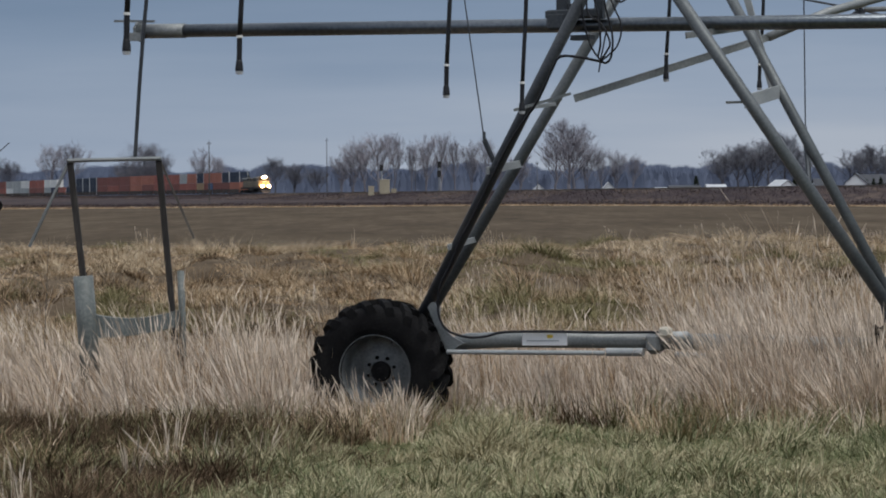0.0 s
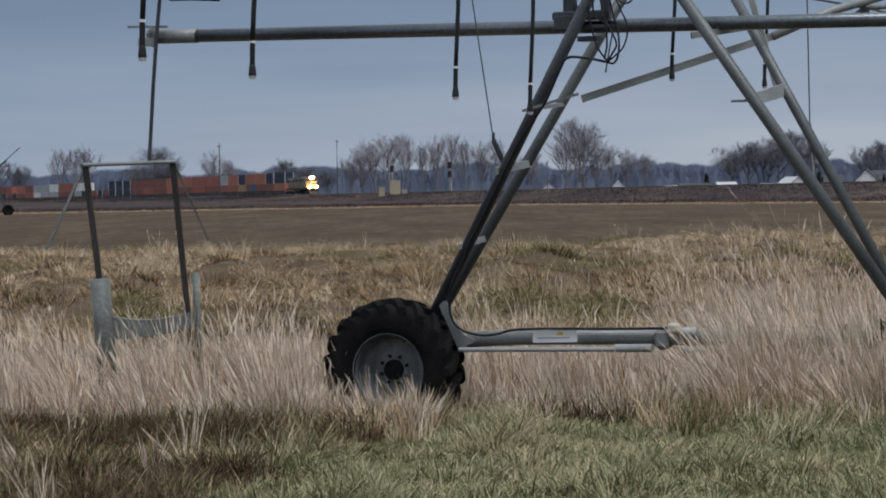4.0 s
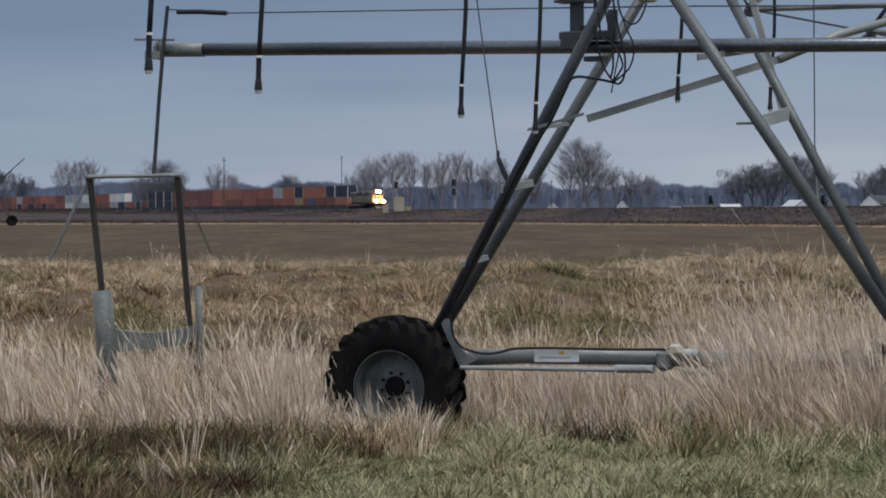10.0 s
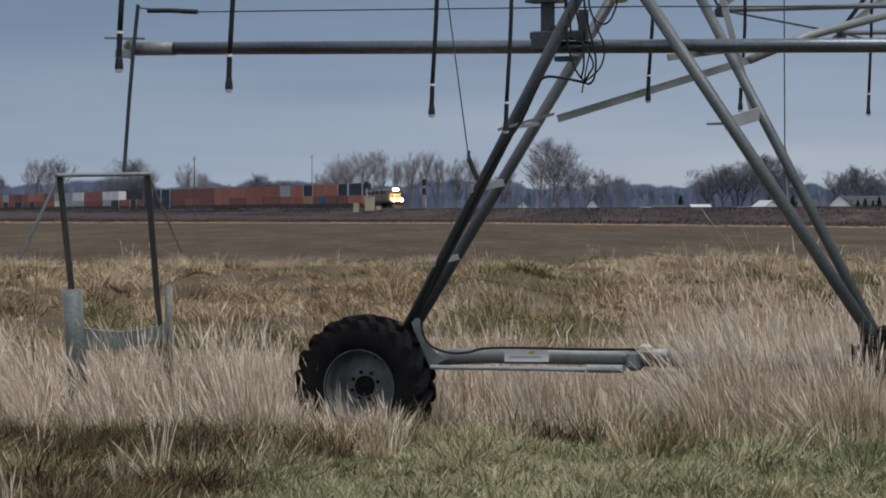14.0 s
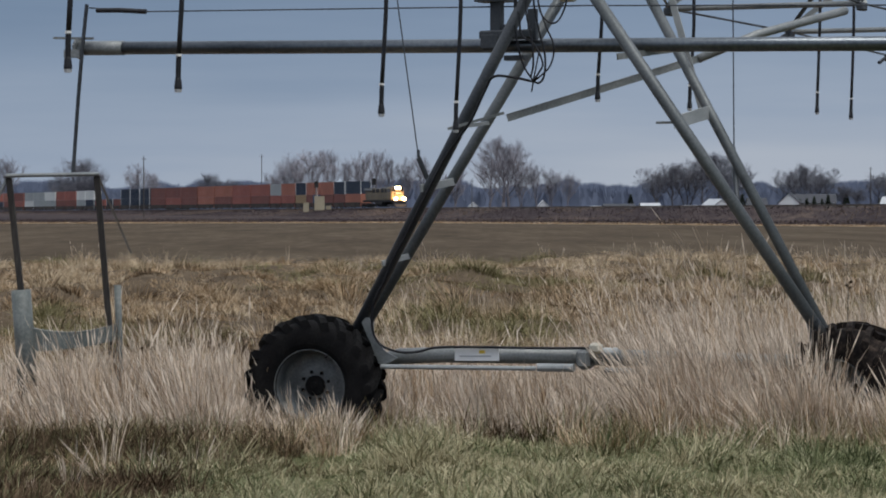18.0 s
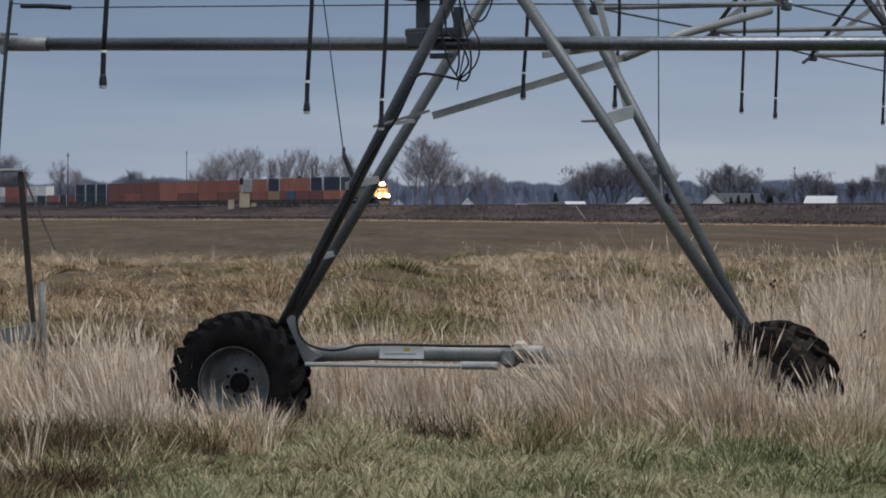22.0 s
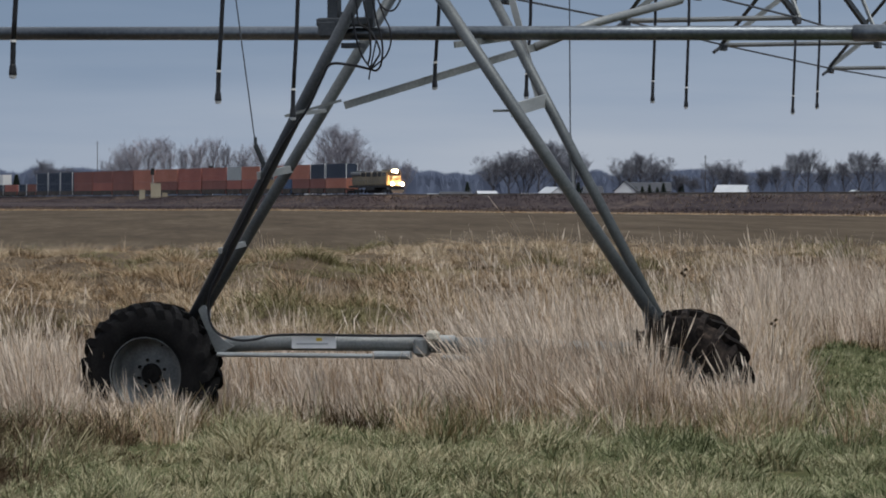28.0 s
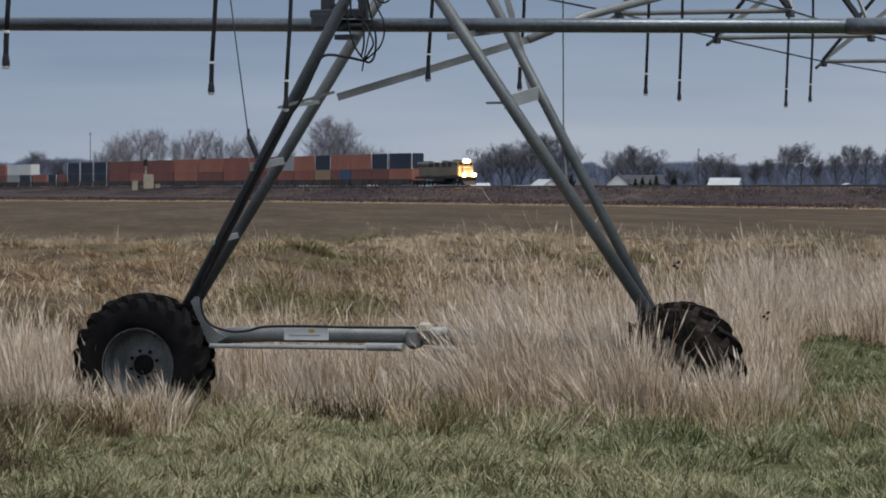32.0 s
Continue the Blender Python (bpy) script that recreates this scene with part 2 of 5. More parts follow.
# ---- mesh tools ----
class Shape:
    """Collects vertices and faces for one mesh."""

    def __init__(self):
        self.v, self.f = [], []

    def add(self, verts, faces):
        n = len(self.v)
        self.v += [tuple(p) for p in verts]
        self.f += [tuple(i + n for i in q) for q in faces]
        return self

    def tube(self, path, radius, sides=10, caps=True, end=None):
        """A round bar along a path; end: its radius at the last point."""
        path = [Vector(p) for p in path]
        last = len(path) - 1
        verts, faces = [], []
        side = None
        for i, p in enumerate(path):
            d = (path[min(i + 1, last)] - path[max(i - 1, 0)]).normalized()
            if side is None or abs(side.dot(d)) > 0.95:
                side = d.orthogonal().normalized()
            side = (side - d * side.dot(d)).normalized()
            up = d.cross(side)
            r = radius if end is None else radius + (end - radius) * i / last
            for k in range(sides):
                a = 2 * math.pi * k / sides
                verts.append(p + (side * math.cos(a) + up * math.sin(a)) * r)
        for i in range(last):
            for k in range(sides):
                a, b = i * sides + k, i * sides + (k + 1) % sides
                faces.append((a, b, b + sides, a + sides))
        if caps:
            faces.append(tuple(reversed(range(sides))))
            faces.append(tuple(range(last * sides, last * sides + sides)))
        return self.add(verts, faces)

    def box(self, centre, size, m=None, bevel=0.0):
        """A block with chamfered upright edges."""
        x, y, z = (s / 2 for s in size)
        b = min(bevel, x * 0.9, y * 0.9)
        ring = [(-x + b, -y), (x - b, -y), (x, -y + b), (x, y - b), (x - b, y), (-x + b, y), (-x, y - b), (-x, -y + b)] if b else [(-x, -y), (x, -y), (x, y), (-x, y)]
        n = len(ring)
        verts = [Vector((p, q, -z)) for p, q in ring] + [Vector((p, q, z)) for p, q in ring]
        if b:
            # shrink the top and bottom rings a little for a soft rim
            k = min(b, z * 0.5)
            verts = [Vector((p, q, -z + k)) for p, q in ring] + [Vector((p, q, z - k)) for p, q in ring]
            inner = [(p * (1 - b / x), q * (1 - b / y)) for p, q in ring]
            verts = [Vector((p, q, -z)) for p, q in inner] + verts + [Vector((p, q, z)) for p, q in inner]
        layers = len(verts) // n
        faces = [tuple(reversed(range(n))), tuple(range((layers - 1) * n, layers * n))]
        for j in range(layers - 1):
            for k in range(n):
                a, c = j * n + k, j * n + (k + 1) % n
                faces.append((a, c, c + n, a + n))
        m = m or Matrix()
        return self.add([m @ (v + Vector((0, 0, 0))) + Vector(centre) for v in verts], faces)

    def beam(self, a, b, w, h, up=(0, 0, 1)):
        """A rectangular bar from a to b, w wide and h deep along up."""
        a, b = Vector(a), Vector(b)
        d = (b - a).normalized()
        s = d.cross(Vector(up)).normalized()
        u = s.cross(d)
        verts = [p + s * (i * w / 2) + u * (j * h / 2) for p in (a, b) for i, j in ((-1, -1), (1, -1), (1, 1), (-1, 1))]
        return self.add(verts, [(3, 2, 1, 0), (4, 5, 6, 7), (0, 1, 5, 4), (1, 2, 6, 5), (2, 3, 7, 6), (3, 0, 4, 7)])

    def angle(self, a, b, w, t, up=(0, 0, 1)):
        """An L-shaped bar from a to b with legs w wide and t thick."""
        a, b = Vector(a), Vector(b)
        d = (b - a).normalized()
        s = d.cross(Vector(up)).normalized()
        u = s.cross(d)
        ring = [(0, 0), (w, 0), (w, t), (t, t), (t, w), (0, w)]
        verts = [p + s * i + u * j for p in (a, b) for i, j in ring]
        faces = [(5, 4, 3, 2, 1, 0), (6, 7, 8, 9, 10, 11)] + [(k, (k + 1) % 6, (k + 1) % 6 + 6, k + 6) for k in range(6)]
        return self.add(verts, faces)

    def turn(self, profile, sides=32, m=None):
        """A profile of (radius, height) turned about z."""
        m = m or Matrix()
        verts, faces = [], []
        for r, h in profile:
            for k in range(sides):
                a = 2 * math.pi * k / sides
                verts.append(m @ Vector((r * math.cos(a), r * math.sin(a), h)))
        for i in range(len(profile) - 1):
            for k in range(sides):
                a, b = i * sides + k, i * sides + (k + 1) % sides
                faces.append((a, b, b + sides, a + sides))
        return self.add(verts, faces)

    def mesh(self, name, material, smooth=False):
        me = bpy.data.meshes.new(name)
        me.from_pydata(self.v, [], self.f)
        if smooth:
            me.polygons.foreach_set("use_smooth", [True] * len(me.polygons))
        for one in material if isinstance(material, (list, tuple)) else [material]:
            me.materials.append(one)
        me.update()
        return me


def part(name, shape, material, parent=None, label="", smooth=False):
    """One mesh object under a thing or under a part."""
    me = shape if isinstance(shape, bpy.types.Mesh) else shape.mesh(name, material, smooth)
    ob = new(name, me)
    ob.parent = parent
    if label:
        tagged(ob, label)
    return ob


def thing(name, m, label, category, group="", kind=""):
    ob = new(name)
    ob.empty_display_size = 0.3
    ob.matrix_basis = m
    return tagged(ob, label, category, group, kind)


def curve_points(points, steps=8):
    """A smooth path through points."""
    pts = [Vector(p) for p in points]
    pts = [pts[0] * 2 - pts[1]] + pts + [pts[-1] * 2 - pts[-2]]
    out = []
    for i in range(1, len(pts) - 2):
        a, b, c, d = pts[i - 1:i + 3]
        for k in range(steps):
            t = k / steps
            out.append(0.5 * (2 * b + (c - a) * t + (2 * a - 5 * b + 4 * c - d) * t * t + (3 * b - a - 3 * c + d) * t ** 3))
    return out + [pts[-2]]


def spot(bearing, dist, z=0.0):
    """A place by its bearing, as a slope to the right of the first line of sight, and its distance ahead."""
    return Vector((bearing * dist, dist, z))


# ---- the lie of the land ----
RAIL = Vector((49.4, 499.0, 1.95))
WAY = Vector((0.3252, -0.9456, 0.0028))
SIDE = Vector((WAY.y, -WAY.x, 0.0)).normalized()


def track(s, off=0.0, z=0.0):
    """A place s metres along the line, off metres to the camera's side of it."""
    return RAIL + WAY * s + SIDE * off + Vector((0, 0, z))


def smooth(a, b, x):
    t = min(1, max(0, (x - a) / (b - a)))
    return t * t * (3 - 2 * t)


def field_edge(x):
    return 372.0 - 1.15 * max(0.0, x - 10.0) * 1.4 if x > 10 else 372.0


def land(x, y):
    """Height of the ground."""
    z = 0.30 * (1 - smooth(20.0, 21.8, y))
    z += 0.52 * smooth(34, 62, y) - 0.82 * smooth(68, 77, y)
    if y < 120:
        z += 0.05 * noise.noise((x * 0.5, y * 0.5, 0))
        z += (0.26 * noise.noise((x * 0.28, y * 0.2, 3)) + 0.34 * abs(noise.noise((x * 0.6, y * 0.4, 9))) + 0.10 * noise.noise((x * 1.3, y * 0.9, 5))) * smooth(25, 33, y) * (1 - smooth(66, 80, y))
    d = (Vector((x, y, 0)) - Vector((RAIL.x, RAIL.y, 0))).dot(SIDE)
    if y > 60:
        along = (x - RAIL.x) * WAY.x + (y - RAIL.y) * WAY.y
        bed = max(0.3, min(2.3, 1.65 + WAY.z * along)) + 0.3
        if d > 0:
            z += bed * (1 - smooth(4.0, 18.0, d))
        else:
            z += bed - 0.55 * smooth(5, 14, -d) + 0.25 * smooth(40, 300, -d)
    return z


# ---- ground ----
def build_ground():
    ys = list(np.arange(-60, 15, 7.5)) + list(np.arange(15, 34, 0.5)) + list(np.arange(34, 76, 0.8)) + list(np.arange(76, 90, 2.0)) + list(np.arange(90, 420, 7.5))
    y = 420.0
    while y < 4800:
        ys.append(y)
        y *= 1.022
    cols = 141
    verts, faces, zones = [], [], []
    for y in ys:
        half = 60 + abs(y) * 0.62
        for k in range(cols):
            u = 2 * k / (cols - 1) - 1
            x = half * u * (0.3 + 0.7 * u * u) + 0.06 * y
            verts.append((x, y, land(x, y)))
    for j in range(len(ys) - 1):
        for k in range(cols - 1):
            a = j * cols + k
            faces.append((a, a + 1, a + 1 + cols, a + cols))
            x, y = (verts[a][0] + verts[a + 1 + cols][0]) / 2, (ys[j] + ys[j + 1]) / 2
            wob = 0.5 * noise.noise((x * 0.4, y * 0.4, 7))
            d = (Vector((x, y, 0)) - RAIL).dot(SIDE)
            e = field_edge(x)
            if (y < 20.7 + wob and x > -1.5 + wob) or (x > 5.0 + 0.2 * (y - 23) + wob and y < 33.0):
                zone = 0
            elif y < 72 + 3 * wob:
                zone = 1
            elif y < e:
                zone = 2
            elif y < e + 26 and d > 10:
                zone = 3
            elif abs(d) < 4.6:
                zone = 5
            else:
                zone = 4
            zones.append(zone)
    s = Shape().add(verts, faces)
    me = s.mesh("ground", [TURF, SOIL, FIELD, VERGE, SCRUB, BALLAST])
    me.polygons.foreach_set("material_index", zones)
    me.polygons.foreach_set("use_smooth", [True] * len(zones))
    tagged(new("ground", me), "flat farmland with lawn, rough grass, ploughed field and rail bed", "ground", kind="structure")


build_ground()

rng = np.random.default_rng(7)


def heights(x, y):
    return np.array([land(float(a), float(b)) for a, b in zip(x, y)])


def ribbons(name, label, material, co, per, quads_tri, category):
    """One object out of n like strips; co: n x per x 3."""
    n = len(co)
    base = np.arange(n)[:, None] * per
    loops = np.concatenate([base + np.array(q)[None, :] for q in quads_tri], 1)
    counts = np.tile(np.array([len(q) for q in quads_tri]), n)
    me = bpy.data.meshes.new(name)
    me.vertices.add(n * per)
    me.vertices.foreach_set("co", co.reshape(-1))
    me.loops.add(loops.size)
    me.loops.foreach_set("vertex_index", loops.ravel().astype(np.int32))
    me.polygons.add(len(counts))
    me.polygons.foreach_set("loop_start", np.concatenate([[0], np.cumsum(counts)[:-1]]).astype(np.int32))
    me.materials.append(material)
    me.update(calc_edges=True)
    return tagged(new(name, me), label, category, kind="stuff")


def blades(name, label, material, x, y, tall, width, lean, wind=0.12, segments=2, sink=0.02, category="grass", lx=None, ly=None, bend=1.8, spin=np.pi):
    """Many bent, tapering blades as one object. x, y, tall: arrays; lx, ly: each blade's own lean; spin: how far it turns about its foot."""
    n = len(x)
    z = heights(x, y) - sink
    turn = rng.uniform(-spin, spin, n)
    fx, fy = np.cos(turn), np.sin(turn) * 0.6
    k = np.sqrt(fx * fx + fy * fy)
    fx, fy = fx / k, fy / k
    dirx = (rng.normal(wind, lean, n) if lx is None else lx) * tall
    diry = (rng.normal(0, lean, n) if ly is None else ly) * tall
    droop = np.clip(0.30 * (dirx ** 2 + diry ** 2) / np.maximum(tall, 0.01), 0, 0.75 * tall)
    w = width * rng.uniform(0.6, 1.4, n)
    rows = []
    for s in range(segments + 1):
        t = s / segments
        cx, cy = x + dirx * t ** bend, y + diry * t ** bend
        cz = z + tall * t - droop * t ** 2.4
        half = w * (1 - t) ** 0.7 / 2
        if s < segments:
            rows.append(np.stack([cx - fx * half, cy - fy * half, cz], 1))
            rows.append(np.stack([cx + fx * half, cy + fy * half, cz], 1))
        else:
            rows.append(np.stack([cx, cy, cz], 1))
    per = len(rows)
    shapes = [(2 * s, 2 * s + 1, 2 * s + 3, 2 * s + 2) for s in range(segments - 1)] + [(per - 3, per - 2, per - 1)]
    ribbons(name, label, material, np.stack(rows, 1), per, shapes, category)
    return rows[-1], np.stack([dirx * bend, diry * bend, tall], 1)


def tufts(name, label, material, cx, cy, tall, per, radius, width, lean, splay, wind=0.10, segments=3, low=0.5, bend=1.7, messy=0.15):
    """Clumps of blades: each clump has its own lean, its blades splay out from it."""
    m = len(cx)
    ang = rng.uniform(0, 2 * np.pi, m * per)
    rad = np.sqrt(rng.uniform(0, 1, m * per))
    size = np.repeat(radius * rng.uniform(0.6, 1.4, m), per)
    x = np.repeat(cx, per) + np.cos(ang) * rad * size
    y = np.repeat(cy, per) + np.sin(ang) * rad * size
    flow = 0.55 * (patch(cx, cy, 0.9, 123) - 0.5)
    lx = np.repeat(rng.normal(wind, lean, m) + flow, per) + np.cos(ang) * rad * splay + rng.normal(0, messy, m * per)
    ly = np.repeat(rng.normal(0, lean, m), per) + np.sin(ang) * rad * splay + rng.normal(0, messy, m * per)
    h = np.repeat(tall, per) * rng.uniform(low, 1.1, m * per)
    return blades(name, label, material, x, y, h, width, 0, 0, segments, 0.02, "grass", lx, ly, bend)


def plumes(name, label, material, tips, ways, keep, long, wide):
    """Seed heads: slim kites at the tips of stems."""
    pick = rng.uniform(0, 1, len(tips)) < keep
    p, d = tips[pick], ways[pick]
    d = d / np.linalg.norm(d, axis=1)[:, None]
    n = len(p)
    length = long * rng.uniform(0.6, 1.4, n)[:, None]
    a = rng.uniform(0, 2 * np.pi, n)
    s = np.stack([np.cos(a), 0.6 * np.sin(a), np.zeros(n)], 1) * (wide * rng.uniform(0.6, 1.4, n))[:, None]
    base = p - d * length * 0.85
    mid = p - d * length * 0.45
    co = np.stack([base, mid + s, p + d * length * 0.15, mid - s], 1)
    ribbons(name, label, material, co, 4, [(0, 1, 2, 3)], "grass")


def patch(x, y, scale, seed):
    """Smooth random cover between 0 and 1."""
    v = [0.5 + 0.45 * noise.fractal((float(a) * scale, float(b) * scale, seed), 0.8, 2.0, 3) for a, b in zip(x, y)]
    return np.clip(np.array(v), 0.0, 1.0)


def scatter(n, y0, y1, b0=-0.19, b1=0.275, clump=0.0, per=8):
    """Places in the wedge that the camera sweeps, thinner with distance; clump: radius of the tussocks."""
    m = n if not clump else n // per
    y = np.exp(rng.uniform(np.log(y0), np.log(y1), m))
    x = rng.uniform(b0, b1, m) * y
    if clump:
        x = np.repeat(x, per) + rng.normal(0, clump, m * per)
        y = np.repeat(y, per) + rng.normal(0, clump, m * per)
    return x, y


def lawn_side(x, y):
    """Over zero where the mown strip lies that runs back past the tall clump."""
    return np.where(y > 33.0, -1.0, x - (5.0 + 0.2 * (y - 23)) - 0.7 * (patch(x, y, 0.6, 6) - 0.5))


def front_edge(x, y):
    """How near the rough grass comes to the camera."""
    e = 20.7 + 2.6 * (patch(x, y * 0.3, 0.7, 4) - 0.5) + 2.8 * (patch(x, y * 0.2, 2.1, 44) - 0.5)
    return e - 0.5 * np.clip((x - 3.0) / 0.6, 0, 1) + 0.5 * np.clip((-1.1 - x) / 1.0, 0, 1)


def weedy(x, y):
    """Over zero on the rough weedy corner of the verge."""
    return -1.5 - x + 1.6 * (patch(x, y * 0.5, 0.8, 61) - 0.5)


def stand_height(x, y):
    """Height of the straw grass over the plan."""
    left = np.clip((-0.7 - x) / 0.6, 0, 1)
    right = np.clip((x - 1.9) / 0.8, 0, 1)
    back = np.clip((y - 21.4) / 1.3, 0, 1)
    h = 0.33 + 0.13 * back
    h = h + left * (0.18 + 0.04 * back) + right * (0.16 + 0.18 * back)
    h *= 1 - 0.45 * np.clip((y - 24.0) / 4, 0, 1) * (1 - right)
    h = h + 0.40 * np.exp(-((x - 2.75) / 0.65) ** 2) * np.exp(-((y - 21.1) / 0.8) ** 2)
    h *= 1 - 0.30 * np.exp(-((x + 0.28) / 0.5) ** 4) * (y < 23.0)
    h *= 1 - 0.36 * np.exp(-((x - 3.55) / 0.5) ** 4) * (y < 21.4)
    return h * (1 - 0.55 * np.clip((x - 4.1) / 0.9, 0, 1) * np.clip((27 - y) / 3, 0, 1))


def sheaves(label, material, cx, cy, tall, per=20, heads=0.8):
    """Slim upright sheaves of stems under feathery heads."""
    tips, ways = tufts("tall_grass", label, material, cx, cy, tall, per, 0.058, 0.0074, 0.14, 0.25, -0.15, 3, 0.30, 1.45, 0.12)
    plumes("seed_heads", "pale feathery seed heads of the tall grass", PLUME, tips, ways, heads, 0.19, 0.0048)


def build_grass():
    # mown verge in front, and the mown strip that runs back past the clump
    cx, cy = scatter(15500, 14.5, 22.8)
    keep = (cy < front_edge(cx, cy) + 0.4 + rng.uniform(0, 1.4, len(cx)) ** 1.5) & (weedy(cx, cy) < rng.normal(0.0, 0.25, len(cx)))
    cx, cy = cx[keep], cy[keep]
    keep = patch(cx, cy, 2.4, 17) + rng.normal(0, 0.05, len(cx)) > 0.44
    cx, cy = cx[keep], cy[keep]
    g = patch(cx, cy, 1.5, 1)
    tone = 0.60 + 0.9 * (patch(cx, cy, 0.7, 15) - 0.5) - 0.5 * (g - 0.5) + 0.30 * np.clip((cx - 1.8) / 1.5, 0, 1) - 0.16 * np.clip((1.2 - cx) / 1.5, 0, 1)
    half = rng.uniform(0, 1, len(cx)) < tone
    for sel, name, label, m in ((half, "lawn_grass", "rough mown green grass", GREEN), (~half, "lawn_straw", "dry yellowed blades in the lawn", LAWN_DRY)):
        tufts(name, label, m, cx[sel], cy[sel], 0.03 + 0.40 * g[sel] ** 2.2, 17, 0.09, 0.009, 0.60, 0.9, 0.08, 3, 0.35, 1.4, 0.3)
    cx, cy = scatter(5200, 20.0, 34.0, 0.17, 0.30)
    keep = lawn_side(cx, cy) > -0.2
    cx, cy = cx[keep], cy[keep]
    tufts("lawn_grass", "mown green grass strip behind the tall clump", GREEN, cx, cy, 0.04 + 0.18 * patch(cx, cy, 1.4, 2) ** 2, 14, 0.14, 0.014, 0.35, 0.7, 0.05, 2, 0.4)
    # the weedy corner of the verge: dead weeds, olive leaves, a few pale sheaves
    cx, cy = scatter(5600, 14.5, 23.0, -0.19, 0.01)
    keep = weedy(cx, cy) > rng.normal(-0.1, 0.3, len(cx))
    cx, cy = cx[keep], cy[keep]
    g = patch(cx, cy, 1.2, 62)
    kind = patch(cx, cy, 0.9, 63) + rng.normal(0, 0.10, len(cx))
    for lo, hi, name, label, m in ((-9, 0.54, "dead_weeds", "flattened dark brown dead weeds", DEAD), (0.54, 0.60, "lawn_grass", "rough green tufts between dead weeds", GREEN), (0.60, 0.70, "weeds", "olive weeds on the verge", OLIVE), (0.70, 9, "dry_weeds", "russet dry weeds on the verge", RUSSET)):
        sel = (kind >= lo) & (kind < hi)
        tufts(name, label, m, cx[sel], cy[sel], 0.05 + 0.42 * g[sel] ** 2, 26, 0.13, 0.009, 0.45, 0.9, 0.1, 3, 0.3, 1.6, 0.25)
    sel = rng.uniform(0, 1, len(cx)) < 0.04 * (patch(cx, cy, 0.8, 64) > 0.56) * (cy < 19.5)
    sheaves("bent pale sheaves among the weeds of the verge", STRAW, cx[sel], cy[sel], rng.uniform(0.2, 0.45, sel.sum()), 16)
    # straw-coloured tall grass around the tower
    cx, cy = scatter(11000, 19.0, 31.0, -0.19, 0.275)
    gap = 0.6 * patch(cx, cy, 2.0, 2) + 0.4 * patch(cx, cy, 0.9, 58)
    dense = np.clip((cx - 1.8) / 0.8, 0, 1) * 0.07 + np.clip((-0.9 - cx) / 0.6, 0, 1) * 0.03
    keep = (cy > front_edge(cx, cy)) & (lawn_side(cx, cy) < 0) & (gap + dense + rng.normal(0, 0.04, len(cx)) > 0.58 + 0.06 * np.clip(1 - (cy - front_edge(cx, cy)) / 1.8, 0, 1))
    keep &= (gap > 0.68) | (np.abs(cx - 0.85) > 0.85) | (cy > 23.2)
    cx, cy, gap, dense = cx[keep], cy[keep], gap[keep], dense[keep]
    tall = stand_height(cx, cy) * rng.uniform(0.5, 1.38, len(cx)) * (0.15 + 1.60 * (gap + 0.5 * dense)) * np.clip(0.55 + (cy - front_edge(cx, cy)) / 1.6, 0.5, 1)
    tall *= 0.40 + 1.20 * patch(cx, cy, 1.3, 52)
    russet = patch(cx, cy, 0.6, 51) + rng.normal(0, 0.12, len(cx)) + 0.13 * np.clip((cx - 2.0) / 1.0, 0, 1) * np.clip((22.0 - cy), 0, 1) > 0.51
    for sel, label, m in ((~russet, "tall dry straw-coloured grass around the tower", STRAW), (russet, "tall russet brown grass around the tower", RUSSET)):
        sheaves(label, m, cx[sel], cy[sel], tall[sel])
    # distinct pale clumps that stand out of it
    cx, cy = scatter(900, 19.6, 27.0, -0.19, 0.24)
    keep = (cy > front_edge(cx, cy) - 0.3) & (lawn_side(cx, cy) < -0.1) & (patch(cx, cy, 1.1, 97) > 0.50) & ((np.abs(cx - 0.6) > 1.0) | (cy > 23.4) | (cy < 21.6))
    cx, cy = cx[keep], cy[keep]
    tall = stand_height(cx, cy) * rng.uniform(0.7, 1.35, len(cx))
    tips, ways = tufts("tall_grass", "pale dense clumps of dry grass", STRAW, cx, cy, tall, 52, 0.085, 0.0072, 0.18, 0.38, -0.16, 3, 0.5, 1.4, 0.08)
    plumes("seed_heads", "pale feathery heads of the dense clumps", PLUME, tips, ways, 0.75, 0.20, 0.0045)
    # short russet and green tufts that blur the edge of the lawn
    cx, cy = scatter(4200, 18.2, 23.0, -0.19, 0.275)
    e = front_edge(cx, cy)
    keep = (np.abs(cy - e) < 1.3 * rng.uniform(0.2, 1, len(cx))) & (weedy(cx, cy) < rng.normal(0.1, 0.2, len(cx)))
    cx, cy = cx[keep], cy[keep]
    pick = rng.integers(0, 4, len(cx))
    for k, label, m in ((0, "short russet tufts at the lawn's edge", RUSSET), (1, "pale bent tufts at the lawn's edge", STRAW), (2, "long green tufts at the lawn's edge", GREEN), (3, "olive tufts at the lawn's edge", OLIVE)):
        sel = pick == k
        tufts("edge_grass", label, m, cx[sel], cy[sel], rng.uniform(0.10, 0.42, sel.sum()), 22, 0.12, 0.007, 0.30, 0.5, -0.08, 3, 0.3, 1.6, 0.2)
    # the close stand that hides the far half of the base beam, and the thinner one before the wheel
    for n, x0, x1, d0, d1, low, high in ((380, 1.95, 3.45, 0.14, 1.2, 0.40, 0.90), (330, 2.2, 3.5, 0.10, 0.6, 0.85, 1.2), (230, 3.1, 4.3, 0.4, 1.3, 0.25, 0.62)):
        cx = rng.uniform(x0, x1, n)
        cy = 23.33 - (cx + 0.42) * 0.501 - rng.uniform(d0, d1, n)
